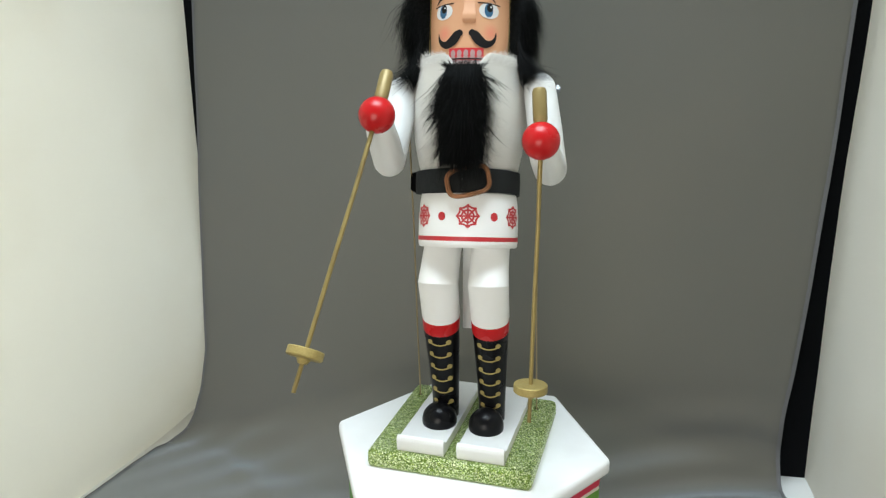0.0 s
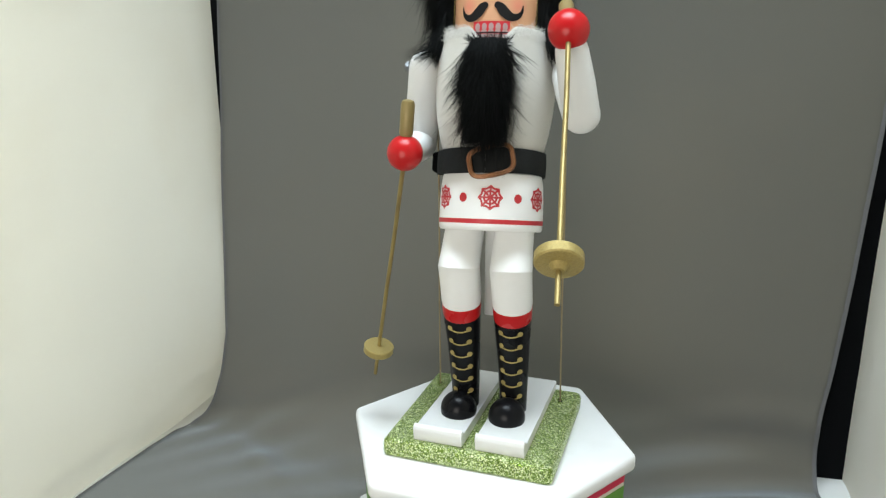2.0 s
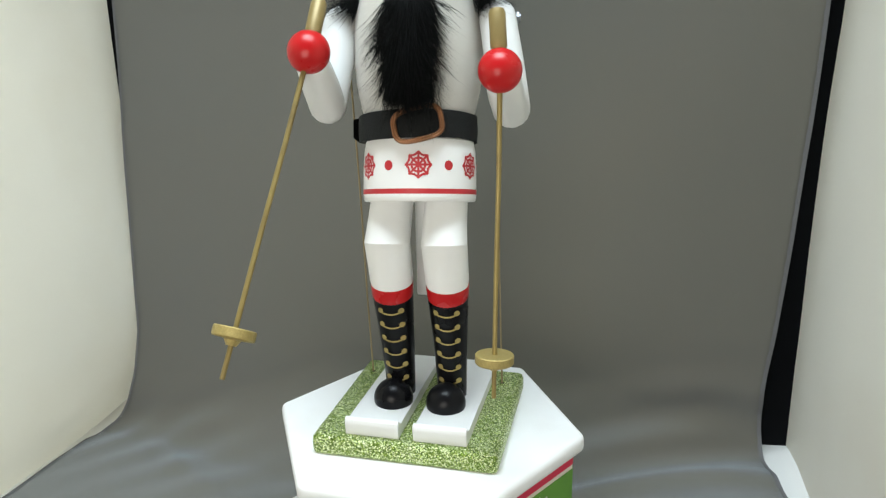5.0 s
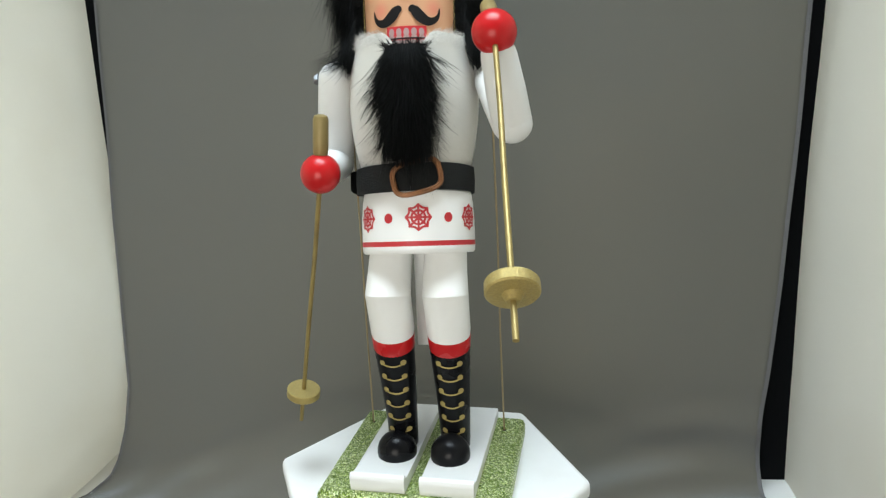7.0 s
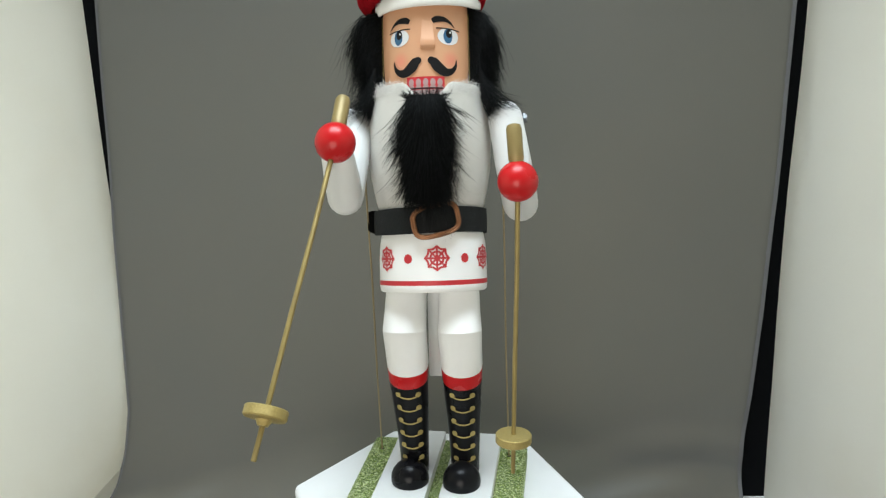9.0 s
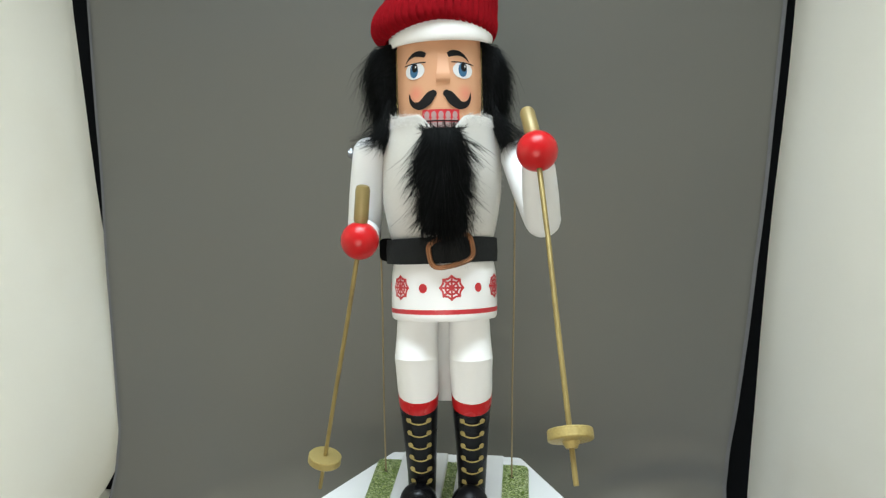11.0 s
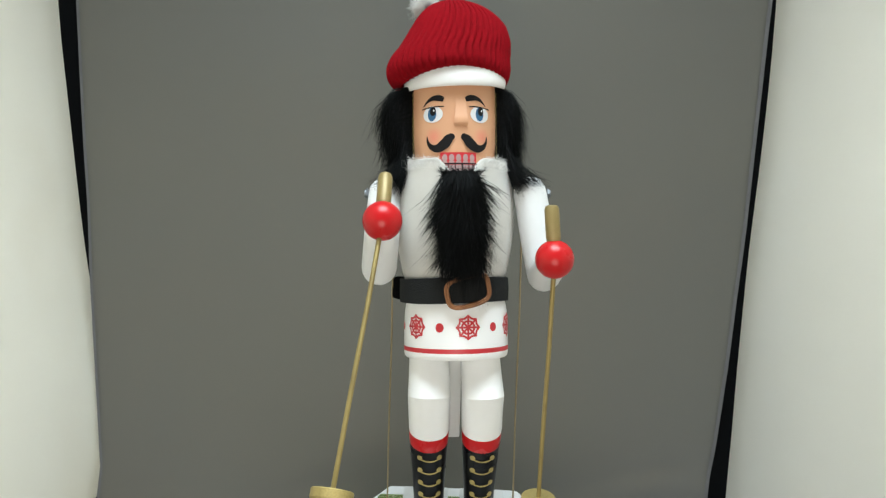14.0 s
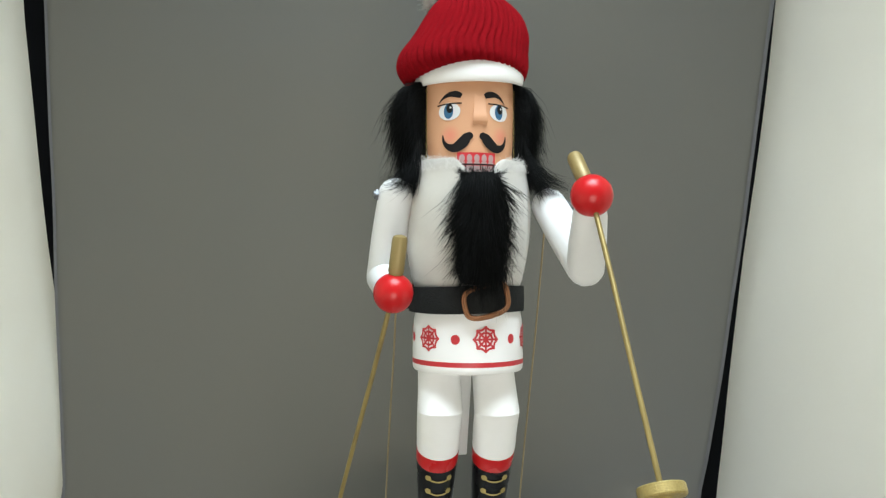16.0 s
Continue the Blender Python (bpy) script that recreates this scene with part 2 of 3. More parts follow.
def sheet(bm, fn, nu, nv, mat=0, thick=0.0):
    """A surface fn(u, v) over 0..1, as a grid, given a thickness."""
    g = [[bm.verts.new(fn(i / nu, j / nv)) for j in range(nv + 1)] for i in range(nu + 1)]
    fs = []
    for i in range(nu):
        for j in range(nv):
            f = bm.faces.new((g[i][j], g[i + 1][j], g[i + 1][j + 1], g[i][j + 1]))
            f.material_index = mat
            fs.append(f)
    if thick:
        bmesh.ops.solidify(bm, geom=fs, thickness=thick)
    return g


def ribbon(bm, pts, widths, fn, mat=0):
    """A painted stroke: a strip along 2D points, laid by fn(u, v) on a surface."""
    pts = [np.array(p, float) for p in pts]
    widths = [widths] * len(pts) if isinstance(widths, (int, float)) else widths
    prev = None
    for i, p in enumerate(pts):
        d = pts[min(i + 1, len(pts) - 1)] - pts[max(i - 1, 0)]
        d = d / (np.linalg.norm(d) + 1e-12)
        nrm = np.array((-d[1], d[0])) * widths[i] / 2
        cur = (bm.verts.new(fn(*(p + nrm))), bm.verts.new(fn(*p)), bm.verts.new(fn(*(p - nrm))))
        if prev:
            for k in (0, 1):
                bm.faces.new((prev[k], prev[k + 1], cur[k + 1], cur[k])).material_index = mat
        prev = cur


def blob(bm, cu, cv, ru, rv, fn, mat=0, n=24, turn=0.0):
    """A painted oval spot."""
    c, s = math.cos(turn), math.sin(turn)
    mid = bm.verts.new(fn(cu, cv))
    rings = []
    for q in (0.35, 0.7, 1.0):
        rings.append([bm.verts.new(fn(cu + q * (ru * math.cos(a) * c - rv * math.sin(a) * s), cv + q * (ru * math.cos(a) * s + rv * math.sin(a) * c)))
                      for a in [2 * math.pi * k / n for k in range(n)]])
    for k in range(n):
        bm.faces.new((mid, rings[0][k], rings[0][(k + 1) % n])).material_index = mat
        for a, b in zip(rings, rings[1:]):
            bm.faces.new((a[k], b[k], b[(k + 1) % n], a[(k + 1) % n])).material_index = mat


def strands(name, paths, width, mat, parent, label="", m=None):
    """Hair: each path is a row of points, drawn as a thin tapering three-sided blade."""
    verts, faces = [], []
    for pts in paths:
        d0 = Vector(pts[-1]) - Vector(pts[0])
        s1 = d0.cross(Vector((random.uniform(-1, 1), random.uniform(-1, 1), random.uniform(-1, 1)))).normalized()
        s2 = d0.cross(s1).normalized()
        base = len(verts)
        k = len(pts) - 1
        for i, p in enumerate(pts[:-1]):
            w = width * (1 - 0.75 * i / k)
            p = Vector(p)
            verts += [p + s1 * w, p - s1 * w * 0.5 + s2 * w * 0.87, p - s1 * w * 0.5 - s2 * w * 0.87]
        verts.append(Vector(pts[-1]))
        for i in range(k - 1):
            a, b = base + 3 * i, base + 3 * i + 3
            for q in range(3):
                r = (q + 1) % 3
                faces.append((a + q, a + r, b + r, b + q))
        a, tip = base + 3 * (k - 1), len(verts) - 1
        faces += [(a, a + 1, tip), (a + 1, a + 2, tip), (a + 2, a, tip)]
    me = bpy.data.meshes.new(name)
    me.from_pydata([tuple(v) for v in verts], [], faces)
    me.materials.append(mat)
    for f in me.polygons:
        f.use_smooth = True
    ob = new(name, me)
    ob.parent = parent
    if m is not None:
        ob.matrix_basis = m
    if label:
        tagged(ob, label)
    return ob


def wobble(x, y, z, scale, seed=0.0):
    return noise.noise(Vector((x * scale + seed, y * scale - seed, z * scale + 3 * seed)))


# ---- the tent: white side walls, black back, grey backdrop cloth swept from back to floor
XL, XR, TOP, YF, YB = -0.372, 0.3215, 1.24, -0.80, 0.40


def tent():
    bm = bmesh.new()
    prism(bm, [(XL - 0.06, YF - 0.06), (XR + 0.06, YF - 0.06), (XR + 0.06, YB + 0.06), (XL - 0.06, YB + 0.06)], -0.04, -0.018)
    tagged(part("floor", bm, TENT_FLOOR), "white cloth floor of the photo tent", "floor", kind="structure")

    def left(u, v):
        y, z = YF + (YB - YF) * u, -0.018 + (TOP + 0.018) * v
        k = min(1, max(0, (y + 0.02) / 0.22))
        k = k * k * (3 - 2 * k)
        far = float(np.interp(z, [-0.018, 0.01, 0.04, 0.08, 0.15, 0.2, 0.3, 0.5, 1.3], [-0.386, -0.370, -0.344, -0.334, -0.335, -0.342, -0.356, -0.380, -0.45]))
        x = (1 - k) * (-0.387 - 0.03 * (z - 0.3) - 0.028 * max(0, (0.06 - z) / 0.078) ** 1.5) + k * far
        x += 0.003 * wobble(0, y, z, 5, 1.3) - 0.002 * math.sin(3.1 * u + 4 * v)
        return Vector((x, y, z))

    def right(u, v):
        y, z = YF + (YB - YF) * u, -0.018 + (TOP + 0.018) * v
        x = 0.3180 + 0.042 * z + 0.003 * wobble(0, y, z, 7, 7.7)
        x += 0.0030 * math.sin(40 * u + 2 * wobble(0, y, z, 4, 2.2)) * (1 - 0.4 * v)
        return Vector((x, y, z))

    for nm, fn, th in (("wall_left", left, 0.004), ("wall_right", right, -0.004)):
        bm = bmesh.new()
        sheet(bm, fn, 48, 32, 0, th)
        tagged(part(nm, bm, TENT), "soft white nylon side wall of the photo tent", "wall", kind="structure")
    bm = bmesh.new()
    sheet(bm, lambda u, v: Vector((XL - 0.05 + (XR - XL + 0.10) * u, 0.190 + 0.020 * u + (0.21 - 0.125 * u) * v * TOP + 0.07 * (1 - u) ** 2 * max(0, 1 - v * TOP / 0.09), -0.018 + (TOP + 0.018) * v)), 8, 40, 0, 0.004)
    tagged(part("wall_back", bm, BLACK_CLOTH), "black back wall of the photo tent behind the cloth", "wall", kind="structure")
    # unseen flap behind the camera, added to close the open front
    bm = bmesh.new()
    sheet(bm, lambda u, v: Vector((XL - 0.03 + (XR - XL + 0.06) * u, YF, -0.018 + (TOP + 0.018) * v)), 8, 8, 0, 0.004)
    tagged(part("wall_front", bm, TENT), "unseen white nylon flap, added to close the tent front", "wall", kind="structure")
    # unseen roof, added at a height that suits the lamp under it
    bm = bmesh.new()
    prism(bm, [(XL - 0.06, YF - 0.03), (XR + 0.08, YF - 0.03), (XR + 0.08, YB + 0.06), (XL - 0.06, YB + 0.06)], TOP, TOP + 0.01)
    tagged(part("ceiling", bm, TENT), "unseen white nylon roof, added over the tent", "ceiling", kind="structure")


def cloth_point(u, v):
    """u across, v along the cloth: from its front edge on the floor, round the bend, up the back."""
    k = min(1, max(0, u))
    bend, yb = 0.022 + 0.093 * math.sin(math.pi * k) ** 1.5, 0.166 + 0.018 * u
    flat, arc = 0.80, bend * math.pi / 2
    s = v * (flat + arc + 1.05)
    if s < flat:
        y, z, f = yb - bend - (flat - s), 0.0, 0.0
    elif s < flat + arc:
        a = (s - flat) / bend
        y, z, f = yb - bend + bend * math.sin(a), bend * (1 - math.cos(a)), a / (math.pi / 2)
    else:
        z = bend + s - flat - arc
        y, f = yb + (0.21 - 0.125 * u) * (z - bend), 1.0
    # the side edges are uneven: the cloth narrows at the bend
    c = z if f > 0 else s - flat
    xl = float(np.interp(c, [-0.9, -0.14, -0.06, -0.012, 0.0, 0.010, 0.03, 0.06, 0.10, 0.30, 1.1], [-0.405, -0.388, -0.377, -0.370, -0.361, -0.349, -0.339, -0.3315, -0.3275, -0.339, -0.384]))
    xr = float(np.interp(c, [-0.9, -0.12, 0.0, 0.06, 0.12, 0.20, 0.30, 1.1], [0.312, 0.294, 0.286, 0.285, 0.292, 0.299, 0.306, 0.346]))
    e = 0.003 * wobble(0, s, 0, 11, 2.5) * (1 - 0.7 * f)
    x = xl + e + (xr - xl) * u
    # folds: soft and long, strongest round the bend and beside the box
    near = math.exp(-((s - flat - 0.020) / 0.075) ** 2)
    side = 0.35 + 0.65 / (1 + math.exp(-(x - 0.09) / 0.03)) + 0.10 / (1 + math.exp((x + 0.20) / 0.03))
    lift = near * side * (0.0045 * wobble(x * 0.3, s, 0, 15, 4.4) + 0.0018 * wobble(x * 0.35, s, 0, 38, 1.1)) + 0.0012 * wobble(x, s, 0, 9, 9)
    bow = s + 0.20 * (x - 0.17) ** 2 / 0.16 + 0.05 * (x - 0.17)
    lift += 0.0085 * near * side * (1 - 0.6 * f) * math.sin(bow * 128) * (0.6 + 0.7 * wobble(x, s, 0, 6, 6.1))
    # two creases pinched together on the left of the bend
    q, r = (x + 0.255) / 0.050, (s - flat - 0.012) / 0.030
    lift += 0.0042 * math.exp(-q * q) * (math.exp(-(r - 0.9 - 0.8 * q) ** 2 * 5) + math.exp(-(r + 0.8 + 0.5 * q) ** 2 * 5) - 0.6 * math.exp(-(r + 0.1) ** 2 * 4))
    lift = lift * f + 0.5 * (lift + math.sqrt(lift * lift + 4e-5)) * (1 - f)
    return Vector((x, y - lift * math.sin(f * math.pi / 2), z - 0.012 + lift * math.cos(f * math.pi / 2) + 0.001))


def backdrop():
    bm = bmesh.new()
    sheet(bm, cloth_point, 130, 320, 0, 0)
    ob = tagged(part("backdrop", bm, GREY), "plain grey cotton cloth swept from the back wall over the floor", "backdrop", kind="structure")
    for edge in (0.0, 1.0):
        bm = bmesh.new()
        pts = [cloth_point(edge, k / 260) for k in range(261)]
        verts = []
        for k, p in enumerate(pts):
            wide = (0.0030 if k % 2 else 0.0024) * (0.55 if edge == 0 else 1.0)
            o = cloth_point(edge + (0.006 if edge == 0 else -0.006), k / 260)
            d = (p - o).normalized()
            verts.append((bm.verts.new(p + d * 0.0012 + Vector((0, -0.0010, 0.0010))), bm.verts.new(p - d * wide + Vector((0, -0.0012, 0.0012)))))
        for a, b in zip(verts, verts[1:]):
            bm.faces.new((a[0], a[1], b[1], b[0]))
        part("seam", bm, SEAM, ob, "overlocked stitched edge of the grey cloth")


tent()
backdrop()

# ---- the ornament: a skier figure on a six-sided music box
ornament = tagged(new("nutcracker_ornament"), "white-painted wooden skier nutcracker on a six-sided music box", "ornament")
BASE = pose(-0.002, -0.002, 0, 0, 0, -6.0)
HIP = pose(-0.0029, 0.0016, 0.3097, -13.5, -0.75, 0) @ pose(0, 0, 0, 0, 0, 3.0)
SHOULDERS = pose(-0.003, -0.0008, 0.3097, -13.5, 0, 0) @ pose(0, 0, 0, 0, 0, 3.0)
DECK, PLATE = 0.112, 0.126


def hexagon(r):
    return [(r * math.cos(math.radians(60 * k)), r * math.sin(math.radians(60 * k))) for k in range(6)]


def wheel_flake(bm, fn, cu, cv, r, w, mat=0):
    """A snowflake like a spider's web: eight spokes, a ring, and a scalloped rim."""
    for k in range(8):
        a = math.pi * k / 4
        ribbon(bm, [(cu + q * r * math.cos(a), cv + q * r * math.sin(a)) for q in (0.0, 0.35, 0.7, 1.0)], w, fn, mat)
    for q, dip in ((0.50, 0.0), (0.92, 0.16)):
        ring = []
        for k in range(49):
            a = 2 * math.pi * k / 48
            ring.append((cu + r * (q - dip * abs(math.sin(4 * a))) * math.cos(a), cv + r * (q - dip * abs(math.sin(4 * a))) * math.sin(a)))
        ribbon(bm, ring, w, fn, mat)
    blob(bm, cu, cv, r * 0.16, r * 0.16, fn, mat, 12)


def music_box():
    r_top, r_body = 0.1135, 0.1055
    bm = bmesh.new()
    prism(bm, hexagon(r_top), 0.0985, DECK, 0.0045, 4)
    part("lid", bm, WHITE, ornament, "thick white-painted six-sided lid", BASE)
    bm = bmesh.new()
    prism(bm, hexagon(r_top), -0.0105, 0.0290, 0.004, 4)
    part("plinth", bm, WHITE, ornament, "white-painted six-sided plinth", BASE)
    bm = bmesh.new()
    prism(bm, hexagon(r_body), 0.027, 0.0995, 0.0015, 2)
    part("box_body", bm, CREAM, ornament, "cream-painted six-sided box body", BASE)
    apothem = r_body * math.cos(math.pi / 6)
    for k in range(6):
        face = BASE @ pose(0, 0, 0, 0, 0, 60 * k) @ pose(0, -apothem, 0)
        half = r_body / 2

        def lay(u, v, lift=0.0006):
            return Vector((u, -lift, v))
        bm = bmesh.new()
        prism(bm, [(-half + 0.001, -0.0004), (half - 0.001, -0.0004), (half - 0.001, 0.0008), (-half + 0.001, 0.0008)], 0.0885, 0.0983)
        part("band", bm, CRIMSON, ornament, "crimson band under the lid", face)
        bm = bmesh.new()
        prism(bm, [(-half + 0.001, -0.0004), (half - 0.001, -0.0004), (half - 0.001, 0.0008), (-half + 0.001, 0.0008)], 0.0315, 0.0850)
        panel = part("panel", bm, GREEN_PAPER, ornament, "green side panel with a white snowflake", face)
        bm = bmesh.new()
        for cu, cv, r in ((0.013, 0.0690, 0.0125),):
            wheel_flake(bm, lay, cu, cv, r, r * 0.13)
        part("snowflake", bm, WHITE_MATT, panel, "white printed snowflake")


def plate_and_skis():
    bm = bmesh.new()
    prism(bm, [(-0.0625, -0.0615), (0.0625, -0.0615), (0.0625, 0.0605), (-0.0625, 0.0605)], DECK - 0.001, PLATE, 0.0042, 4)
    plate = part("plate", bm, GLITTER, ornament, "rectangular slope plate in lime green glitter", BASE)
    for x in (-0.052, 0.049):
        bm = bmesh.new()
        # flat black disc, colouring in the shade inside the hole
        lathe(bm, [(0.0, PLATE + 0.0003), (0.0017, PLATE + 0.0003)], 20, mat=1)
        lathe(bm, [(0.0017, PLATE + 0.0003), (0.0030, PLATE + 0.0010), (0.0038, PLATE + 0.0008), (0.0043, PLATE - 0.002)], 20)
        part("wire_hole", bm, [GLITTER, BOOT_AND_HOLE], plate, "glittered rim of a drilled hole, its shade a flat black disc", pose(x, 0.0375, 0))
    for x0, x1, y0, y1 in ((-0.0400, -0.0035, -0.0570, 0.0585), (0.0060, 0.0418, -0.0570, 0.0585)):
        bm = bmesh.new()
        # side view of a ski: flat sole, a raised lip at the tip
        prof = [(y1, 0.0), (y1, 0.0078), (y0 + 0.0064, 0.0080), (y0 + 0.0054, 0.0112), (y0 + 0.0034, 0.0130), (y0 + 0.0008, 0.0120), (y0, 0.0090), (y0 + 0.0014, 0.0)]
        la = [bm.verts.new((x0, y, PLATE - 0.0003 + z)) for y, z in prof]
        lb = [bm.verts.new((x1, y, PLATE - 0.0003 + z)) for y, z in prof]
        n = len(prof)
        bm.faces.new(la)
        bm.faces.new(lb[::-1])
        for i in range(n):
            bm.faces.new((la[i], lb[i], lb[(i + 1) % n], la[(i + 1) % n]))
        bmesh.ops.bevel(bm, geom=list(bm.edges), offset=0.0009, segments=2, profile=0.5, affect="EDGES", clamp_overlap=True)
        part("ski", bm, WHITE_MATT, ornament, "short white wooden ski with a raised tip", BASE)


SKI_TOP = PLATE + 0.0076


def figure():
    """Legs, boots and coat skirt are turned from wood and glued; the head is a part of its own."""
    bm = bmesh.new()
    mats = [WHITE, BOOT_AND_HOLE, RED, GOLD, SKIN, INK, EYE_WHITE, BLUE, TOOTH, RED_MATT, WHITE_MATT]
    inv = HIP.inverted()

    def world(fn):
        """Runs fn, and brings what it made from the world's frame into the hip's."""
        before = set(bm.verts)
        fn()
        for v in bm.verts:
            if v not in before:
                v.co = inv @ v.co

    legs = ((-0.0192, -0.0207, -0.0200, -0.0090, (-0.0024, -0.0100)), (0.0176, 0.0168, 0.0158, -0.0105, (-0.0022, -0.0125)))
    for xa, xk, xh, y0, toe in legs:
        def leg():
            ax = [((xa, y0 + 0.006, SKI_TOP - 0.001), 0.0100), ((xa, y0 + 0.004, 0.152), 0.0106), ((xa * 0.6 + xk * 0.4, y0 + 0.001, 0.180), 0.0119), ((xk, y0 - 0.004, 0.2110), 0.0137)]
            tube(bm, [p for p, r in ax], [r for p, r in ax], 32, 1)
            cuff = [((xk, y0 - 0.004, 0.2100), 0.0134), ((xk, y0 - 0.0043, 0.2112), 0.0139), ((xk, y0 - 0.0056, 0.2190), 0.0142), ((xk, y0 - 0.0058, 0.2205), 0.0136)]
            tube(bm, [p for p, r in cuff], [r for p, r in cuff], 36, 2)
            limb = [((xk, y0 - 0.0055, 0.2190), 0.0138), ((xk, y0 - 0.0065, 0.2225), 0.0144), ((xk - 0.0005, y0 - 0.0085, 0.236), 0.0146), ((xk - 0.0008, y0 - 0.0122, 0.2486), 0.0149),
                    ((xk * 0.6 + xh * 0.4 - 0.0008, y0 - 0.0035, 0.260), 0.0143), ((xh - 0.0008, y0 + 0.016, 0.285), 0.0138)]
            tube(bm, [p for p, r in limb], [r for p, r in limb], 36, 0, crease=(3,))
            # rounded toe cap
            ball(bm, (xa + toe[0], y0 + toe[1], SKI_TOP + 0.0028), 0.0136, 32, 20, 1, 1.0)
            # laces: two spots and a hanging loop in each row
            for k in range(6):
                z = 0.1490 + 0.0105 * k
                f = (z - 0.152) / 0.059
                cx, cy, r = xa + (xk - xa) * max(0, f), y0 + 0.004 - 0.008 * max(0, f), 0.0106 + 0.0031 * max(0, f)

                def on(u, v):
                    a = u / r
                    return Vector((cx + (r + 0.00045) * math.sin(a), cy - (r + 0.00045) * math.cos(a), v))
                wide = 0.0062 + 0.0012 * max(0, f)
                ribbon(bm, [(wide * q, z - 0.0016 * (1 - q * q)) for q in [j / 6 - 1 for j in range(13)]], 0.0011, on, 3)
                for sgn in (-1, 1):
                    blob(bm, sgn * wide, z + 0.0008, 0.0021, 0.0019, on, 3, 12)
        world(leg)

    # skirt of the coat
    lathe(bm, [(0.0, -0.0368), (0.0340, -0.0370), (0.0357, -0.0381), (0.0365, -0.0370), (0.0369, -0.0342), (0.0368, -0.018), (0.0361, -0.006), (0.0350, 0.0005), (0.030, 0.004), (0, 0.004)], 96, 0.0006, 0.002, 0)
    ro = 0.0369

    def on_skirt(u, v):
        a = u / ro + math.radians(4.9)
        return Vector((0.0006 + (ro + 0.0001) * math.sin(a), 0.002 - (ro + 0.0001) * math.cos(a), v))
    for k in range(6):
        wheel_flake(bm, on_skirt, ro * math.pi / 3 * k, -0.0158, 0.0084, 0.0013, 9)
        blob(bm, ro * math.pi / 3 * (k + 0.5), -0.0160, 0.0029, 0.0031, on_skirt, 9, 20)
    ribbon(bm, [(ro * 2 * math.pi * k / 96, -0.0318) for k in range(97)], 0.0031, on_skirt, 9)
    part("figure", bm, mats, ornament, "painted wooden figure in white breeches and black boots", HIP)
    # neck, head
    bm = bmesh.new()
    lathe(bm, [(0, 0.080), (0.0295, 0.081), (0.0300, 0.095), (0.0307, 0.11), (0.0310, 0.13), (0.0308, 0.150), (0.029, 0.160), (0, 0.161)], 80, 0, 0.0015, 4)
    rh = 0.0312

    def on_face(u, v):
        a = u / rh - math.radians(1.6)
        return Vector(((rh + 0.00005) * math.sin(a), 0.0015 - (rh + 0.00005) * math.cos(a), v))

    def lifted(lift):
        def fn(u, v):
            a = u / rh - math.radians(1.6)
            return Vector(((rh + lift) * math.sin(a), 0.0015 - (rh + lift) * math.cos(a), v))
        return fn
    l1, l2, l3 = lifted(0.00012), lifted(0.00020), lifted(0.00028)
    for sg in (-1, 1):
        e = sg * 0.0171 - 0.0012
        blob(bm, e, 0.1284, 0.0076, 0.0056, on_face, 6)
        blob(bm, e - 0.0004, 0.1285, 0.0033, 0.0047, l1, 7)
        blob(bm, e + 0.0004, 0.1303, 0.0023, 0.0029, l2, 5)
        blob(bm, e + 0.0011, 0.1309, 0.0006, 0.0007, l3, 6, 10)
        ribbon(bm, [(e + 0.0086 * q, 0.1329 + 0.0004 * (1 - q * q) + 0.0004 * q * sg * -1) for q in [j / 6 - 1 for j in range(13)]], 0.0008, l3, 5)
        # brow: thick inner end, tapering outwards and down
        b = -0.0018 if sg < 0 else -0.0034
        brow = smooth_rows([(sg * 0.0083 + b, 0.1378, 0.0030), (sg * 0.0112 + b, 0.1391, 0.0041), (sg * 0.0160 + b, 0.1393, 0.0032), (sg * 0.0205 + b, 0.1374, 0.0017), (sg * 0.0240 + b, 0.1342, 0.0005)], 4)
        ribbon(bm, [(q[0], q[1]) for q in brow], [q[2] for q in brow], l1, 5)
        # half of the moustache
        mo = smooth_rows([(sg * 0.0042 - 0.0006, 0.1132, 0.0028), (sg * 0.0060 - 0.0006, 0.1116, 0.0060), (sg * 0.0092 - 0.0006, 0.1078, 0.0070), (sg * 0.0138 - 0.0006, 0.1050, 0.0058), (sg * 0.0185 - 0.0006, 0.1060, 0.0038), (sg * 0.0214 - 0.0006, 0.1094, 0.0022), (sg * 0.0222 - 0.0006, 0.1136, 0.0007)], 5)
        ribbon(bm, [(q[0], q[1]) for q in mo], [q[2] for q in mo], l1, 5)
        blob(bm, sg * 0.0045 - 0.0006, 0.1124, 0.0025, 0.0025, l1, 5, 16)
    # nose: a long wedge with a flat tip
    nose = [[bm.verts.new(lifted(lift)(0.0016 + k * half, z)) for k in (-1, 1)]
            for half, z, lift in ((0.0032, 0.1395, -0.0003), (0.0040, 0.1275, 0.0012), (0.0044, 0.1260, 0.0018), (0.0045, 0.1222, 0.0022), (0.0045, 0.1214, 0.0018), (0.0046, 0.1196, -0.001))]
    for p, q in zip(nose, nose[1:]):
        bm.faces.new((p[0], p[1], q[1], q[0])).material_index = 4
    for k in (0, 1):
        bm.faces.new([p[k] for p in nose]).material_index = 4
    # mouth: red surround, two rows of teeth
    m0, wide, step = -0.0128, 0.0252, 0.00472
    ribbon(bm, [(m0 + wide * j / 12, 0.0945) for j in range(13)], 0.0150, on_face, 9)
    for k in range(5):
        x = m0 + 0.0008 + step * k
        blob(bm, x + step / 2, 0.0983, 0.0018, 0.0026, l1, 8, 14)
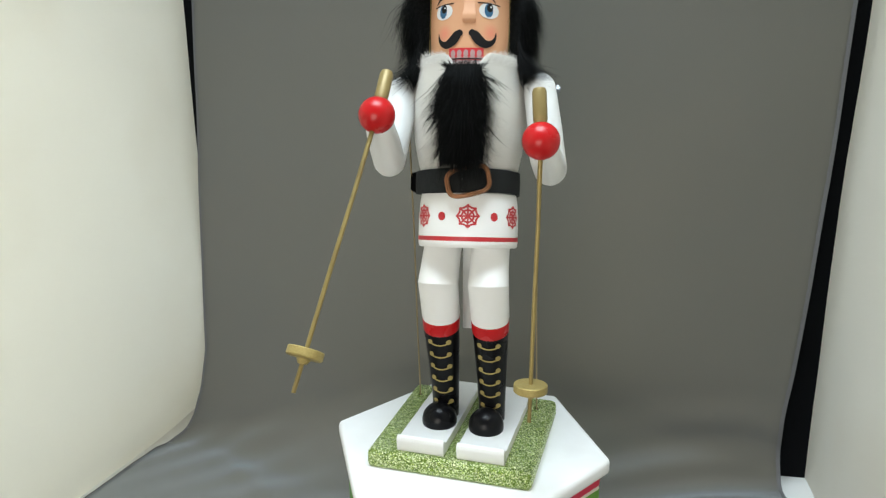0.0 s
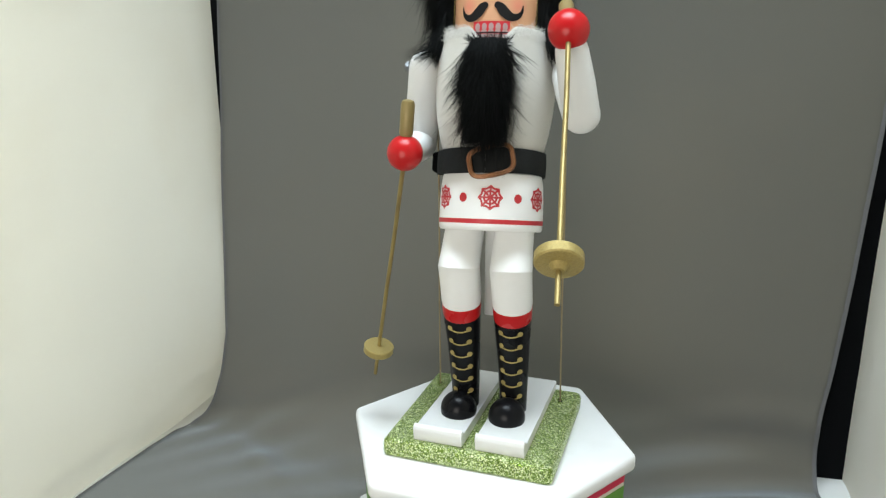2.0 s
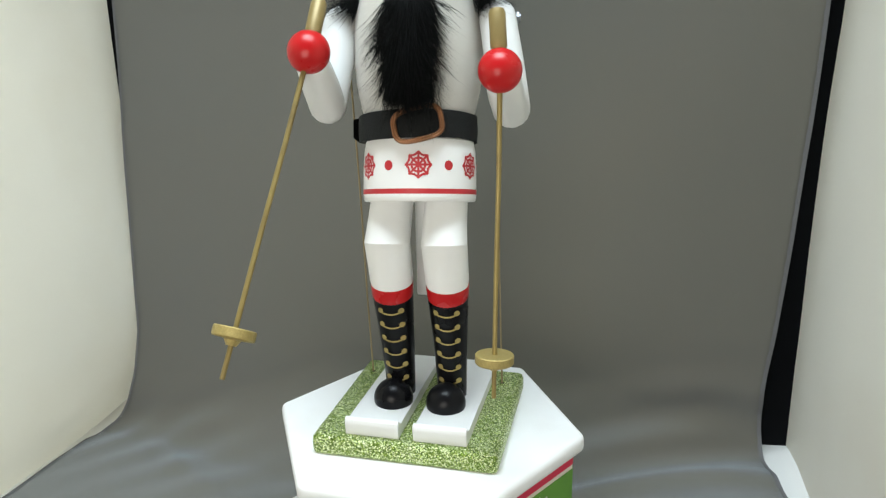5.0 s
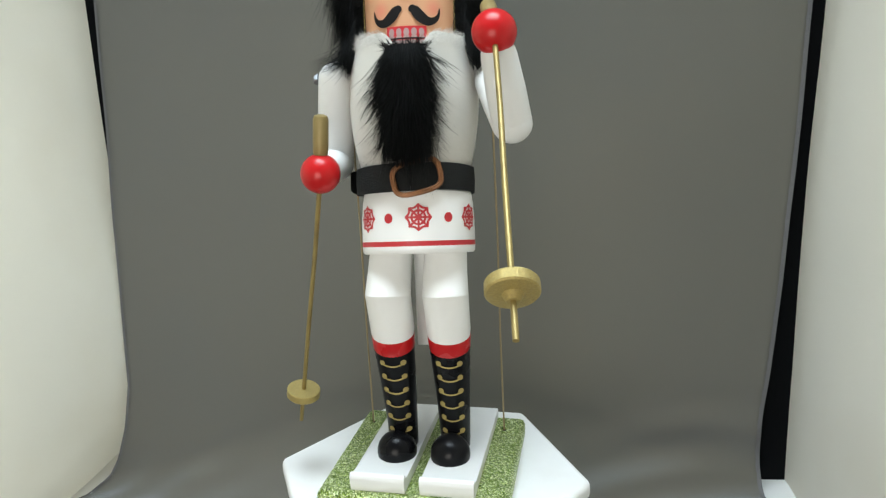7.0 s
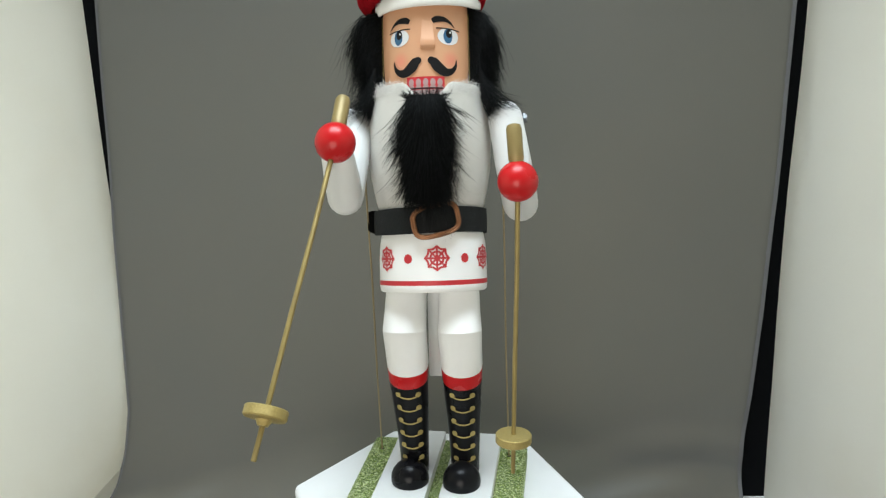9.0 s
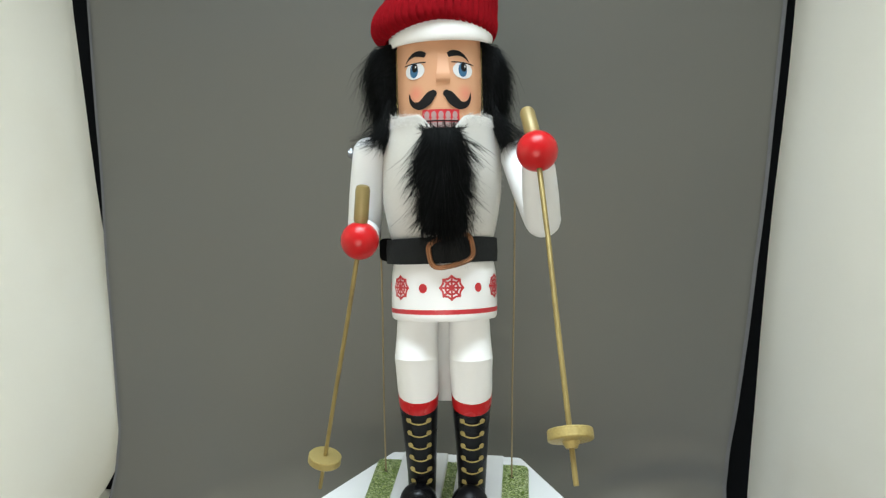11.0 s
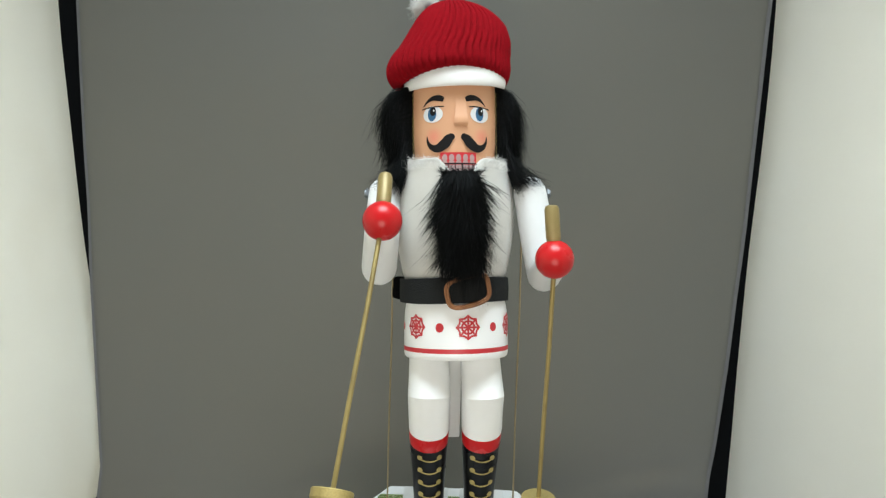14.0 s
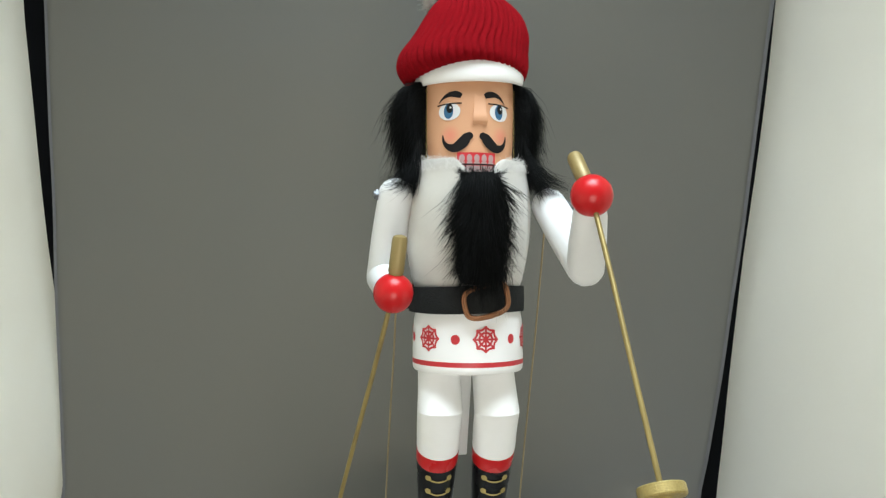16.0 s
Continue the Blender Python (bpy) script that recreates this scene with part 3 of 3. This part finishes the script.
        ribbon(bm, [(x + 0.0005, 0.0955), (x + step - 0.0005, 0.0955)], 0.0012, l1, 8)
        ribbon(bm, [(x + 0.0004, 0.0905), (x + step - 0.0004, 0.0905)], 0.0062, l1, 8)
    for k in range(6):
        x = m0 + 0.0008 + step * k
        ribbon(bm, [(x, 0.0875), (x, 0.0940)], 0.0006, l2, 5)
    ribbon(bm, [(m0 + wide * j / 12, 0.0944) for j in range(13)], 0.0009, l2, 5)
    part("head", bm, mats, ornament, "round wooden head with a painted face", HIP)
    bm = bmesh.new()
    prism(bm, [(-0.0075, 0.006), (0.0035, 0.006), (0.0035, 0.015), (-0.0075, 0.015)], 0.203, 0.285, 0.001, 2)
    part("strut", bm, WHITE_MATT, ornament, "flat white wooden strut behind the knees")


def jacket():
    prof = smooth_rows([(0.0345, 0.0135), (0.0375, 0.024), (0.0405, 0.040), (0.0422, 0.058), (0.0420, 0.074), (0.0405, 0.088), (0.0385, 0.0960), (0.0350, 0.0985), (0.0305, 0.0965)], 3)
    bm = bmesh.new()
    lathe(bm, [(0.0, 0.0135)] + [tuple(p) for p in prof], 80, 0, 0.002, 0, lambda a, k: 1 + 0.010 * wobble(math.cos(a), math.sin(a), k * 0.12, 2.2, 3.3))
    for v in bm.verts:
        a = math.atan2(v.co.x, -(v.co.y - 0.002))
        if v.co.z > 0.07:
            v.co.z -= 0.0105 * math.exp(-(a / 0.34) ** 4) * min(1, (v.co.z - 0.07) / 0.02)
    coat = part("jacket", bm, FELT, ornament, "off-white felt jacket with a fluffy collar", HIP)
    paths = []
    for _ in range(12000):
        a = random.uniform(0, 2 * math.pi)
        k = random.random()
        low = random.random() < 0.65
        z = 0.02 + 0.078 * k if low else 0.090 + 0.009 * k
        r = float(np.interp(z, [p[1] for p in prof[:-6]], [p[0] for p in prof[:-6]]))
        d = Vector((math.cos(a), math.sin(a), 0))
        ln = random.uniform(0.0008, 0.0018) if low else random.uniform(0.0018, 0.0052)
        if z > 0.085:
            z -= 0.0105 * math.exp(-(math.atan2(d.x, -d.y) / 0.34) ** 4)
        p = Vector((0, 0.002, z)) + d * (r - 0.0006)
        tip = p + (d + Vector((random.gauss(0, .5), random.gauss(0, .5), random.gauss(-0.3, .6) if low else random.gauss(0.4, .5)))).normalized() * ln
        paths.append([p, (p + tip) / 2 + d * ln * 0.1, tip])
    strands("fluff", paths, 0.00010, FLUFF, coat, "short off-white fluff of the jacket")


def belt():
    bm = bmesh.new()
    n = 96
    rows = []
    for k in range(n + 1):
        a = 2 * math.pi * k / n
        r = 0.0382 + 0.0008 * wobble(math.cos(a), math.sin(a), 0, 2, 5) + 0.0006 * k / n
        lo, hi = 0.0004 + 0.0006 * math.sin(a * 2), 0.0172 + 0.0006 * math.sin(a * 2 + 1)
        d = Vector((math.sin(a), -math.cos(a), 0))
        c = Vector((-0.0004, 0.002, 0))
        rows.append([bm.verts.new(c + d * (r + o) + Vector((0, 0, z))) for o, z in ((-0.004, lo + 0.0004), (0, lo), (0.0004, (lo + hi) / 2), (0, hi), (-0.004, hi - 0.0004))])
    for a, b in zip(rows, rows[1:]):
        for i in range(4):
            bm.faces.new((a[i], b[i], b[i + 1], a[i + 1]))
    strap = part("belt", bm, LEATHER, ornament, "black felt belt with a copper buckle", HIP)
    # loose end at the side
    bm = bmesh.new()
    ra = 0.0394

    def side(u, v):
        a, r = math.radians(-136) + u * 0.72, ra + 0.0046 * u * u
        tuck = 0.0026 * u ** 6
        return Vector((-0.0004 + r * math.sin(a), 0.002 - r * math.cos(a), 0.0006 + tuck + (0.0170 - 2 * tuck) * v + 0.001 * u))
    sheet(bm, side, 14, 6, 0, 0.0012)
    part("belt_end", bm, LEATHER, strap, "loose end of the belt")
    bm = bmesh.new()
    path = []
    for k in range(40):
        a = 2 * math.pi * k / 40
        c, s = math.cos(a), math.sin(a)
        u = 0.0154 * math.copysign(abs(c) ** 0.55, c)
        v = 0.0090 * math.copysign(abs(s) ** 0.55, s)
        tu, tv = u * math.cos(0.22) - v * math.sin(0.22), u * math.sin(0.22) + v * math.cos(0.22)
        ang = tu / 0.044 + math.radians(6.5)
        path.append(Vector((-0.0008 + 0.0408 * math.sin(ang), 0.002 - 0.0408 * math.cos(ang) - 0.0002, 0.0085 + tv)))
    for off, rad in ((0.0, 0.0012), (0.0014, 0.0009)):
        ring = [p + Vector((0, -off * 0.2, 0)) + (p - Vector((0.0035, p.y, 0.0085))).normalized() * off for p in path]
        tube(bm, ring + ring[:2], rad, 10, 0, False)
    part("buckle", bm, BRONZE, strap, "rounded copper-brown buckle")


def hat():
    bm = bmesh.new()
    lathe(bm, smooth_rows([(0.0300, 0.1500), (0.0340, 0.1470), (0.0360, 0.1480), (0.0368, 0.1525), (0.0362, 0.1580), (0.0345, 0.1625), (0.030, 0.164)], 3), 80, -0.0003, 0.0015, 0,
          lambda a, k: 1 + 0.012 * wobble(math.cos(a), math.sin(a), 0.1 * k, 1.7, 8))
    rows = smooth_rows([(0.1545, -0.0020, 0.0360, 0.0020), (0.1570, -0.0032, 0.0400, 0.0030), (0.1640, -0.0040, 0.0425, 0.0045), (0.1720, -0.0035, 0.0418, 0.0050), (0.1810, 0.0000, 0.0392, 0.0050),
                        (0.1900, 0.0022, 0.0358, 0.0050), (0.1980, 0.0028, 0.0318, 0.0050), (0.2060, 0.0016, 0.0250, 0.0050), (0.2115, -0.0004, 0.0165, 0.0050), (0.2150, -0.0012, 0.0065, 0.0050)], 6)
    for v in bm.verts:
        v.co.z += 0.10 * v.co.y + 0.04 * v.co.x + 0.0026
        v.co.x = v.co.x * 0.99 - 0.0004
    band = part("hat", bm, BRIM, ornament, "red ribbed knit hat with a smooth white band", HIP @ pose(0.0017, 0, 0.0004))
    bm = bmesh.new()
    ribs, n = 50, 50 * 12
    grid = []
    for k, (z, cx, r, cy) in enumerate(rows):
        ring = []
        for i in range(n):
            a = 2 * math.pi * i / n
            rib = abs(math.sin(ribs / 2 * (a + 0.10 * math.sin(a + 0.6)))) ** 0.42
            sag = 0.10 * max(0, -math.cos(a)) * math.exp(-((z - 0.164) / 0.012) ** 2)
            lumps = 0.014 * wobble(math.cos(a), math.sin(a), z * 20, 1.6, 2.7)
            rr = r * (1 + sag * 0.4 + lumps) + 0.0026 * (rib - 0.5) + 0.00022 * math.sin(z * 4600 + (i % 12) * 0.9)
            lift = 0.004 * max(0, -math.sin(a)) ** 2 * math.exp(-((z - 0.155) / 0.008) ** 2)
            ring.append(bm.verts.new((cx + rr * math.cos(a), cy + rr * math.sin(a), z + lift * 1.2 - 0.003 * max(0, -math.cos(a)) * math.exp(-((z - 0.158) / 0.01) ** 2))))
        grid.append(ring)
    for a, b in zip(grid, grid[1:]):
        for i in range(n):
            bm.faces.new((a[i], a[(i + 1) % n], b[(i + 1) % n], b[i]))
    top = bm.verts.new((-0.0014, 0.005, 0.2158))
    for i in range(n):
        bm.faces.new((grid[-1][i], grid[-1][(i + 1) % n], top))
    part("knit", bm, KNIT, band, "red ribbed knitted crown of the hat", sharp=180)
    paths = []
    for _ in range(2600):
        d = Vector((random.gauss(0, 1), random.gauss(0, 1), random.gauss(0, 1))).normalized()
        p = Vector((-0.0195, 0.020, 0.2165))
        ln = random.uniform(0.0085, 0.0120)
        paths.append([p, p + d * ln * 0.6, p + (d + Vector((random.gauss(0, .2), random.gauss(0, .2), random.gauss(0, .2)))) * ln])
    strands("pompom", paths, 0.00028, FLUFF, band, "fluffy off-white pompom")


def wig_and_beard():
    paths = []
    # side locks: rooted beside and behind the face, falling to the shoulders
    for _ in range(15000):
        sg = random.choice((-1, 1))
        a = math.radians((72 if sg < 0 else 63) + 95 * random.random() ** 1.3) * sg
        z = 0.094 + 0.058 * random.random() ** 0.8
        d = Vector((math.sin(a), -math.cos(a), 0))
        p = Vector((0, 0.0015, z)) + d * 0.0300
        out = random.uniform(0.006, 0.0165) * (0.55 + (0.75 if sg < 0 else 0.45) * (z - 0.094) / 0.058)
        ln = random.uniform(0.018, 0.036)
        drop = Vector((0.0, 0, -1))
        side = Vector((sg, 0, 0)) * random.gauss(0.0, 0.16)
        b = p + d * out * 0.8 + drop * ln * 0.18
        c = p + d * out + (drop + side) * ln * 0.6 + Vector((sg * 0.002, 0, 0))
        e = c + (drop + side) * ln * 0.5
        e.z = max(e.z, 0.084 + random.gauss(0, 0.004))
        e += Vector((sg * random.uniform(-0.001, 0.002), 0, 0))
        paths.append([p, b, c, e])
    # ends that fan out over the shoulders
    for _ in range(650):
        sg = random.choice((-1, 1))
        a = math.radians(random.uniform(62, 96)) * sg
        p = Vector((0.0385 * math.sin(a), 0.0015 - 0.0385 * math.cos(a), random.uniform(0.092, 0.112)))
        x = 0.040 + 0.026 * random.random() ** 2.2
        y1 = (-0.018 if sg < 0 else -0.028) + random.gauss(0, 0.003)
        z1 = 0.0765 + 0.16 * (x - 0.041) + random.gauss(0, 0.0032)
        dx, dz = sg * x - p.x, z1 - p.z
        paths.append([p, Vector((p.x + dx * 0.18, (p.y + y1) / 2 - 0.001, p.z + dz * 0.42)), Vector((p.x + dx * 0.52, y1 - 0.001, p.z + dz * 0.80)), Vector((sg * x, y1, z1))])
    strands("wig", paths, 0.00021, FUR, ornament, "long black fur hair hanging to the shoulders", HIP)
    for sg in (-1, 1):
        bm = bmesh.new()
        a = math.radians(71.5 if sg < 0 else 62.5) * sg
        tube(bm, [(0.0316 * math.sin(a + 0.02 * math.sin(k * 1.9)), 0.0015 - 0.0316 * math.cos(a + 0.02 * math.sin(k * 1.9)), 0.0985 + 0.0013 * k) for k in range(38)], [0.00030 if k % 2 else 0.00012 for k in range(38)], 6)
        part("gold_thread", bm, GOLD, ornament, "gold thread along the hairline", HIP)
    # shadowed underside of the fur
    bm = bmesh.new()
    for sg in (-1, 1):
        core = []
        rows_ = ((0.152, 0.0335), (0.140, 0.0385), (0.125, 0.0410), (0.110, 0.0420), (0.098, 0.0415), (0.090, 0.0400))
        for z, r in rows_:
            core.append([bm.verts.new((sg * r * math.sin(math.radians(q)), 0.0015 - r * math.cos(math.radians(q)), z)) for q in range(74 if sg < 0 else 66, 171, 8)])
        for a, b in zip(core, core[1:]):
            for i in range(len(a) - 1):
                bm.faces.new((a[i], a[i + 1], b[i + 1], b[i]))
    part("wig_cap", bm, FUR, ornament, "black fur backing of the hair", HIP)
    paths = []
    for _ in range(14000):
        u = random.uniform(-1, 1)
        x = 0.0117 * u - 0.0012 + 0.0022 * wobble(u, 0, 0, 2.2, 4.1)
        z = 0.0880 - 0.056 * random.random() ** 1.35
        rr = float(np.interp(z, [0.03, 0.06, 0.085, 0.095], [0.0395, 0.0418, 0.041, 0.037]))
        y0 = -math.sqrt(max(0, rr * rr - x * x)) + 0.002
        p = Vector((x, y0 - random.uniform(0, 0.0065) * (1 - 0.6 * u * u), z))
        ln = random.uniform(0.012, 0.030) * (1.2 - 0.3 * abs(u))
        sx = u * 0.10 + random.gauss(0, 0.13)
        if random.random() < 0.16 and abs(u) > 0.45:
            sx += math.copysign(random.uniform(0.15, 0.55), u)
        f = random.uniform(0.1, 0.6)
        b = p + Vector((sx * ln * 0.25, -0.0050 * f - 0.0012, -ln * 0.25))
        c = p + Vector((sx * ln * 0.62, -0.0075 * f - 0.0012, -ln * 0.66))
        e = p + Vector((sx * ln * 1.10 + random.gauss(0, .0012), -0.0070 * f - 0.0008 + random.gauss(0, .001), -ln))
        low = 0.006 + 0.018 * random.random() ** 0.8 + 0.10 * abs(e.x) ** 1.0 * random.random()
        if e.z < low:
            k = (p.z - low) / max(1e-5, p.z - e.z)
            b, c, e = p.lerp(b, k), p.lerp(c, k), p.lerp(e, k)
        paths.append([p, b, c, e])
    # thin ends that reach over the buckle
    for _ in range(130):
        x = random.gauss(0.0008, 0.0075)
        p = Vector((x, -0.0445, random.uniform(0.022, 0.036)))
        k = random.uniform(0.5, 1.0)
        dx = random.gauss(0.001, 0.003)
        paths.append([p, p + Vector((dx * 0.3, -0.0012, -0.008 * k)), p + Vector((dx * 0.7, -0.0016, -0.018 * k)), p + Vector((dx * 1.3, -0.0010, -0.029 * k))])
    # short hairs over the lower teeth and the collar
    for _ in range(260):
        p = Vector((random.uniform(-0.0135, 0.0125), -0.0375 - random.uniform(0, 0.003), random.uniform(0.0835, 0.0885)))
        d = Vector((random.gauss(0, 0.8) + 40 * p.x, -0.5, random.gauss(0.35, 0.6))).normalized() * random.uniform(0.003, 0.008)
        paths.append([p, p + d * 0.4, p + d * 0.75 + Vector((0, -0.0003, 0)), p + d])
    # wild hairs at the sides
    for sg, z0, count, reach, fall in ((-1, 0.074, 150, 0.013, 0.022), (-1, 0.064, 260, 0.016, 0.024), (-1, 0.045, 110, 0.008, 0.024), (-1, 0.034, 90, 0.006, 0.020),
                                       (1, 0.078, 60, 0.021, 0.018), (1, 0.066, 150, 0.013, 0.020), (1, 0.056, 150, 0.012, 0.022), (1, 0.040, 110, 0.007, 0.022)):
        for _ in range(count):
            p = Vector((sg * random.uniform(0.004, 0.0105) - 0.0012, -0.0430 - random.uniform(0, 0.003), z0 + random.gauss(0, 0.0045)))
            k = random.uniform(0.45, 1)
            dx = sg * reach * k * random.uniform(0.6, 1.45)
            dz = fall * k * random.uniform(0.75, 1.1)
            paths.append([p, p + Vector((dx * 0.40, -0.002, -dz * 0.28)), p + Vector((dx * 0.75, -0.0012, -dz * 0.62)), p + Vector((dx, 0.001, -dz))])
    strands("beard", paths, 0.00022, FUR, ornament, "long black fur beard reaching the belt", HIP)
    bm = bmesh.new()
    tube(bm, smooth_rows([(0, -0.0355, 0.0785), (0, -0.0400, 0.0770), (0, -0.0425, 0.070), (0, -0.0425, 0.045), (0, -0.0410, 0.028), (0, -0.0400, 0.020)], 4),
         [float(np.interp(k / 20, [0, .1, .4, .75, 1], [0.006, 0.0085, 0.0080, 0.0062, 0.002])) for k in range(21)], 20)
    for v in bm.verts:
        v.co.x = v.co.x * 1.18 - 0.001
        v.co.y = -0.0405 + (v.co.y + 0.0415) * 0.32
    part("beard_core", bm, FUR, ornament, "black fur backing of the beard", HIP)


# each arm: shoulder pivot, and the fist, basket, tip and grip of its pole in the arm's own frame (x, forward, up)
ARMS = (
    dict(pivot=(-0.0550, 0.0031, 0.0730), fist=(-0.0001, 0.0528, -0.0438), basket=(-0.0280, 0.0508, -0.2027), grip=(0.0025, 0.0480, -0.0085), lean=0.0, back=0.0, splay=0.003, shift=0.003, axis=(1, 0, 0), swing=24.6, peak=-0.544, skew=0.45, sg=-1),
    dict(pivot=(0.0542, 0.0222, 0.0735), fist=(-0.0021, 0.0598, -0.0224), basket=(0.0001, 0.0879, -0.1843), grip=(-0.0050, 0.0481, 0.0095), lean=19.0, back=-0.007, splay=0.006, shift=0.0, axis=(1, 0.050, 0.062), swing=25.3, peak=1.946, skew=3.5, sg=1),
)
PERIOD = 4.874


def turned(v, a):
    """(x, forward, up) turned upwards by a degrees."""
    c, s = math.cos(radians(a)), math.sin(radians(a))
    return Vector((v[0], v[1] * c - v[2] * s, v[1] * s + v[2] * c))


def local(v):
    return Vector((v[0], -v[1], v[2]))


def arm(spec):
    sg = spec["sg"]
    elbow = turned((spec["shift"] + spec["sg"] * spec["splay"], 0.002 + spec["back"] * 0.4, -0.0535), spec["lean"])
    fist = Vector(spec["fist"])
    bm = bmesh.new()
    top = turned((spec["shift"] + spec["sg"] * (0.001 - spec["splay"]) * 0.8, spec["back"], 0.0030), spec["lean"])
    tube(bm, [local(top), local(top * 0.5 + elbow * 0.5), local(elbow)], [0.0114, 0.0120, 0.0117], 32, 0, True, 1)
    ob = part("arm", bm, WHITE_MATT, ornament, "white-painted bent wooden arm", sharp=180)
    bm = bmesh.new()
    wrist = elbow * 0.25 + fist * 0.75
    tube(bm, [local(elbow), local(elbow * 0.5 + wrist * 0.5), local(wrist)], [0.0115, 0.0112, 0.0100], 32, 0, True, 1)
    part("forearm", bm, WHITE_MATT, ob, sharp=180)
    bm = bmesh.new()
    ball(bm, tuple(local(fist)), 0.0122, 40, 28, 0)
    part("fist", bm, RED, ob, "glossy red wooden ball fist", sharp=180)
    basket, grip = Vector(spec["basket"]), Vector(spec["grip"])
    d = (basket - fist).normalized()
    bm = bmesh.new()
    tube(bm, [local(fist + d * 0.004), local(fist * 0.66 + basket * 0.34 + Vector((0.0004, 0, 0))), local(fist * 0.33 + basket * 0.67), local(basket + d * 0.0245)], [0.0016, 0.0015, 0.0015, 0.0014], 12)
    part("ski_pole", bm, BRASS, ob, "thin gold-painted ski pole", sharp=60)
    bm = bmesh.new()
    g = (grip - fist).normalized()
    tube(bm, [local(fist + g * 0.0115), local(fist + g * 0.0135), local(grip - g * 0.003), local(grip - g * 0.0008), local(grip)], [0.0042, 0.0047, 0.0047, 0.0039, 0.0018], 20)
    part("pole_grip", bm, GOLD_WOOD, ob, "matt gold wooden pole grip")
    bm = bmesh.new()
    tube(bm, [local(basket - d * 0.0026), local(basket - d * 0.0020), local(basket + d * 0.0024), local(basket + d * 0.0032), local(basket + d * 0.0036), local(basket + d * 0.0068)],
         [0.0110, 0.0115, 0.0115, 0.0108, 0.0046, 0.0028], 36)
    part("pole_basket", bm, GOLD, ob, "gold-painted wooden disc near the pole tip", sharp=30)
    bm = bmesh.new()
    for x0, x1, r in ((0.0095, 0.0122, 0.0022), (0.0116, 0.0130, 0.0040), (0.0130, 0.0143, 0.0026)):
        tube(bm, [local(top + Vector((sg * x0, 0, 0))), local(top + Vector((sg * x1, 0, 0)))], r, 6 if r == 0.0040 else 14)
    part("shoulder_bolt", bm, STEEL, ob, "bright steel bolt and nut at the shoulder", sharp=25)
    return ob


def wire(spec):
    """A push wire from the back of the arm down through the plate; its own z axis runs along it, from the top."""
    bm = bmesh.new()
    tube(bm, [(0, 0, 0.0), (0.0004, 0, -0.08), (-0.0003, 0, -0.16), (0, 0, -0.265)], 0.00066, 8)
    return part("push_wire", bm, WIRE, ornament, "thin brass push wire behind the arm")


music_box()
plate_and_skis()
figure()
jacket()
belt()
hat()
wig_and_beard()
arm_parts = [arm(s) for s in ARMS]
wire_parts = [wire(s) for s in ARMS]


SWINGS = (
    ((0, 18.8), (0.5, 8.8), (1, -7.2), (1.5, -19.8), (2, -23.0), (2.5, -17.0), (3, -2.8), (3.5, 11.2), (4, 24.3),
     (6.5, -23.6), (7, -22.8), (7.5, -12.3), (8, -1.3), (8.5, 15.0), (9, 24.0),
     (11.5, -24.9), (12, -23.8), (12.5, -9.3), (13, -0.6), (13.5, 17.8), (14, 22.6), (14.5, 18.8), (15, 10.4), (15.5, -8.0), (16, -20.7)),
    ((0, -18.4), (0.5, -9.6), (1, 6.8), (1.5, 22.5), (2, 28.7), (2.5, 19.5), (3, 2.2), (3.5, -10.0), (4, -21.4),
     (6.5, 25.7), (7, 27.8), (7.5, 14.7), (8, 2.0), (8.5, -15.9), (9, -22.0),
     (11.5, 27.9), (12, 26.6), (12.5, 10.4), (13, 1.2), (13.5, -17.5), (14, -22.3), (14.5, -19.3), (15, -13.8), (15.5, 1.1), (16, 18.8)),
)


def even_swing(spec, t):
    a = 2 * math.pi * (t - spec["peak"]) / PERIOD
    return spec["swing"] * math.cos(a) + spec["skew"] * math.cos(2 * a)


def motions():
    for spec, swing, ob, rod, hole_x in zip(ARMS, SWINGS, arm_parts, wire_parts, (-0.052, 0.049)):
        rows, wires = [], []
        hole = BASE @ Vector((hole_x, 0.0375, PLATE))
        angles = sorted(list(swing) + [(t, even_swing(spec, t)) for t in (4.5, 5.0, 5.5, 6.0, 9.5, 10.0, 10.5, 11.0)])
        for t, a in angles:
            p = spec["pivot"]
            m = SHOULDERS @ pose(*local(p)) @ Matrix.Rotation(radians(-a), 4, Vector(spec["axis"]).normalized())
            rows.append((t, m))
            top = m @ local(turned((0.0105 if spec["sg"] < 0 else -0.005, (-0.0125 if spec["sg"] < 0 else -0.016) + spec["back"], -0.030 if spec["sg"] < 0 else -0.006), spec["lean"]))
            d = (top - hole).normalized()
            wires.append((t, Matrix.Translation(top) @ Vector((0, 0, 1)).rotation_difference(d).to_matrix().to_4x4()))
        walk(ob, rows)
        walk(rod, wires)


motions()
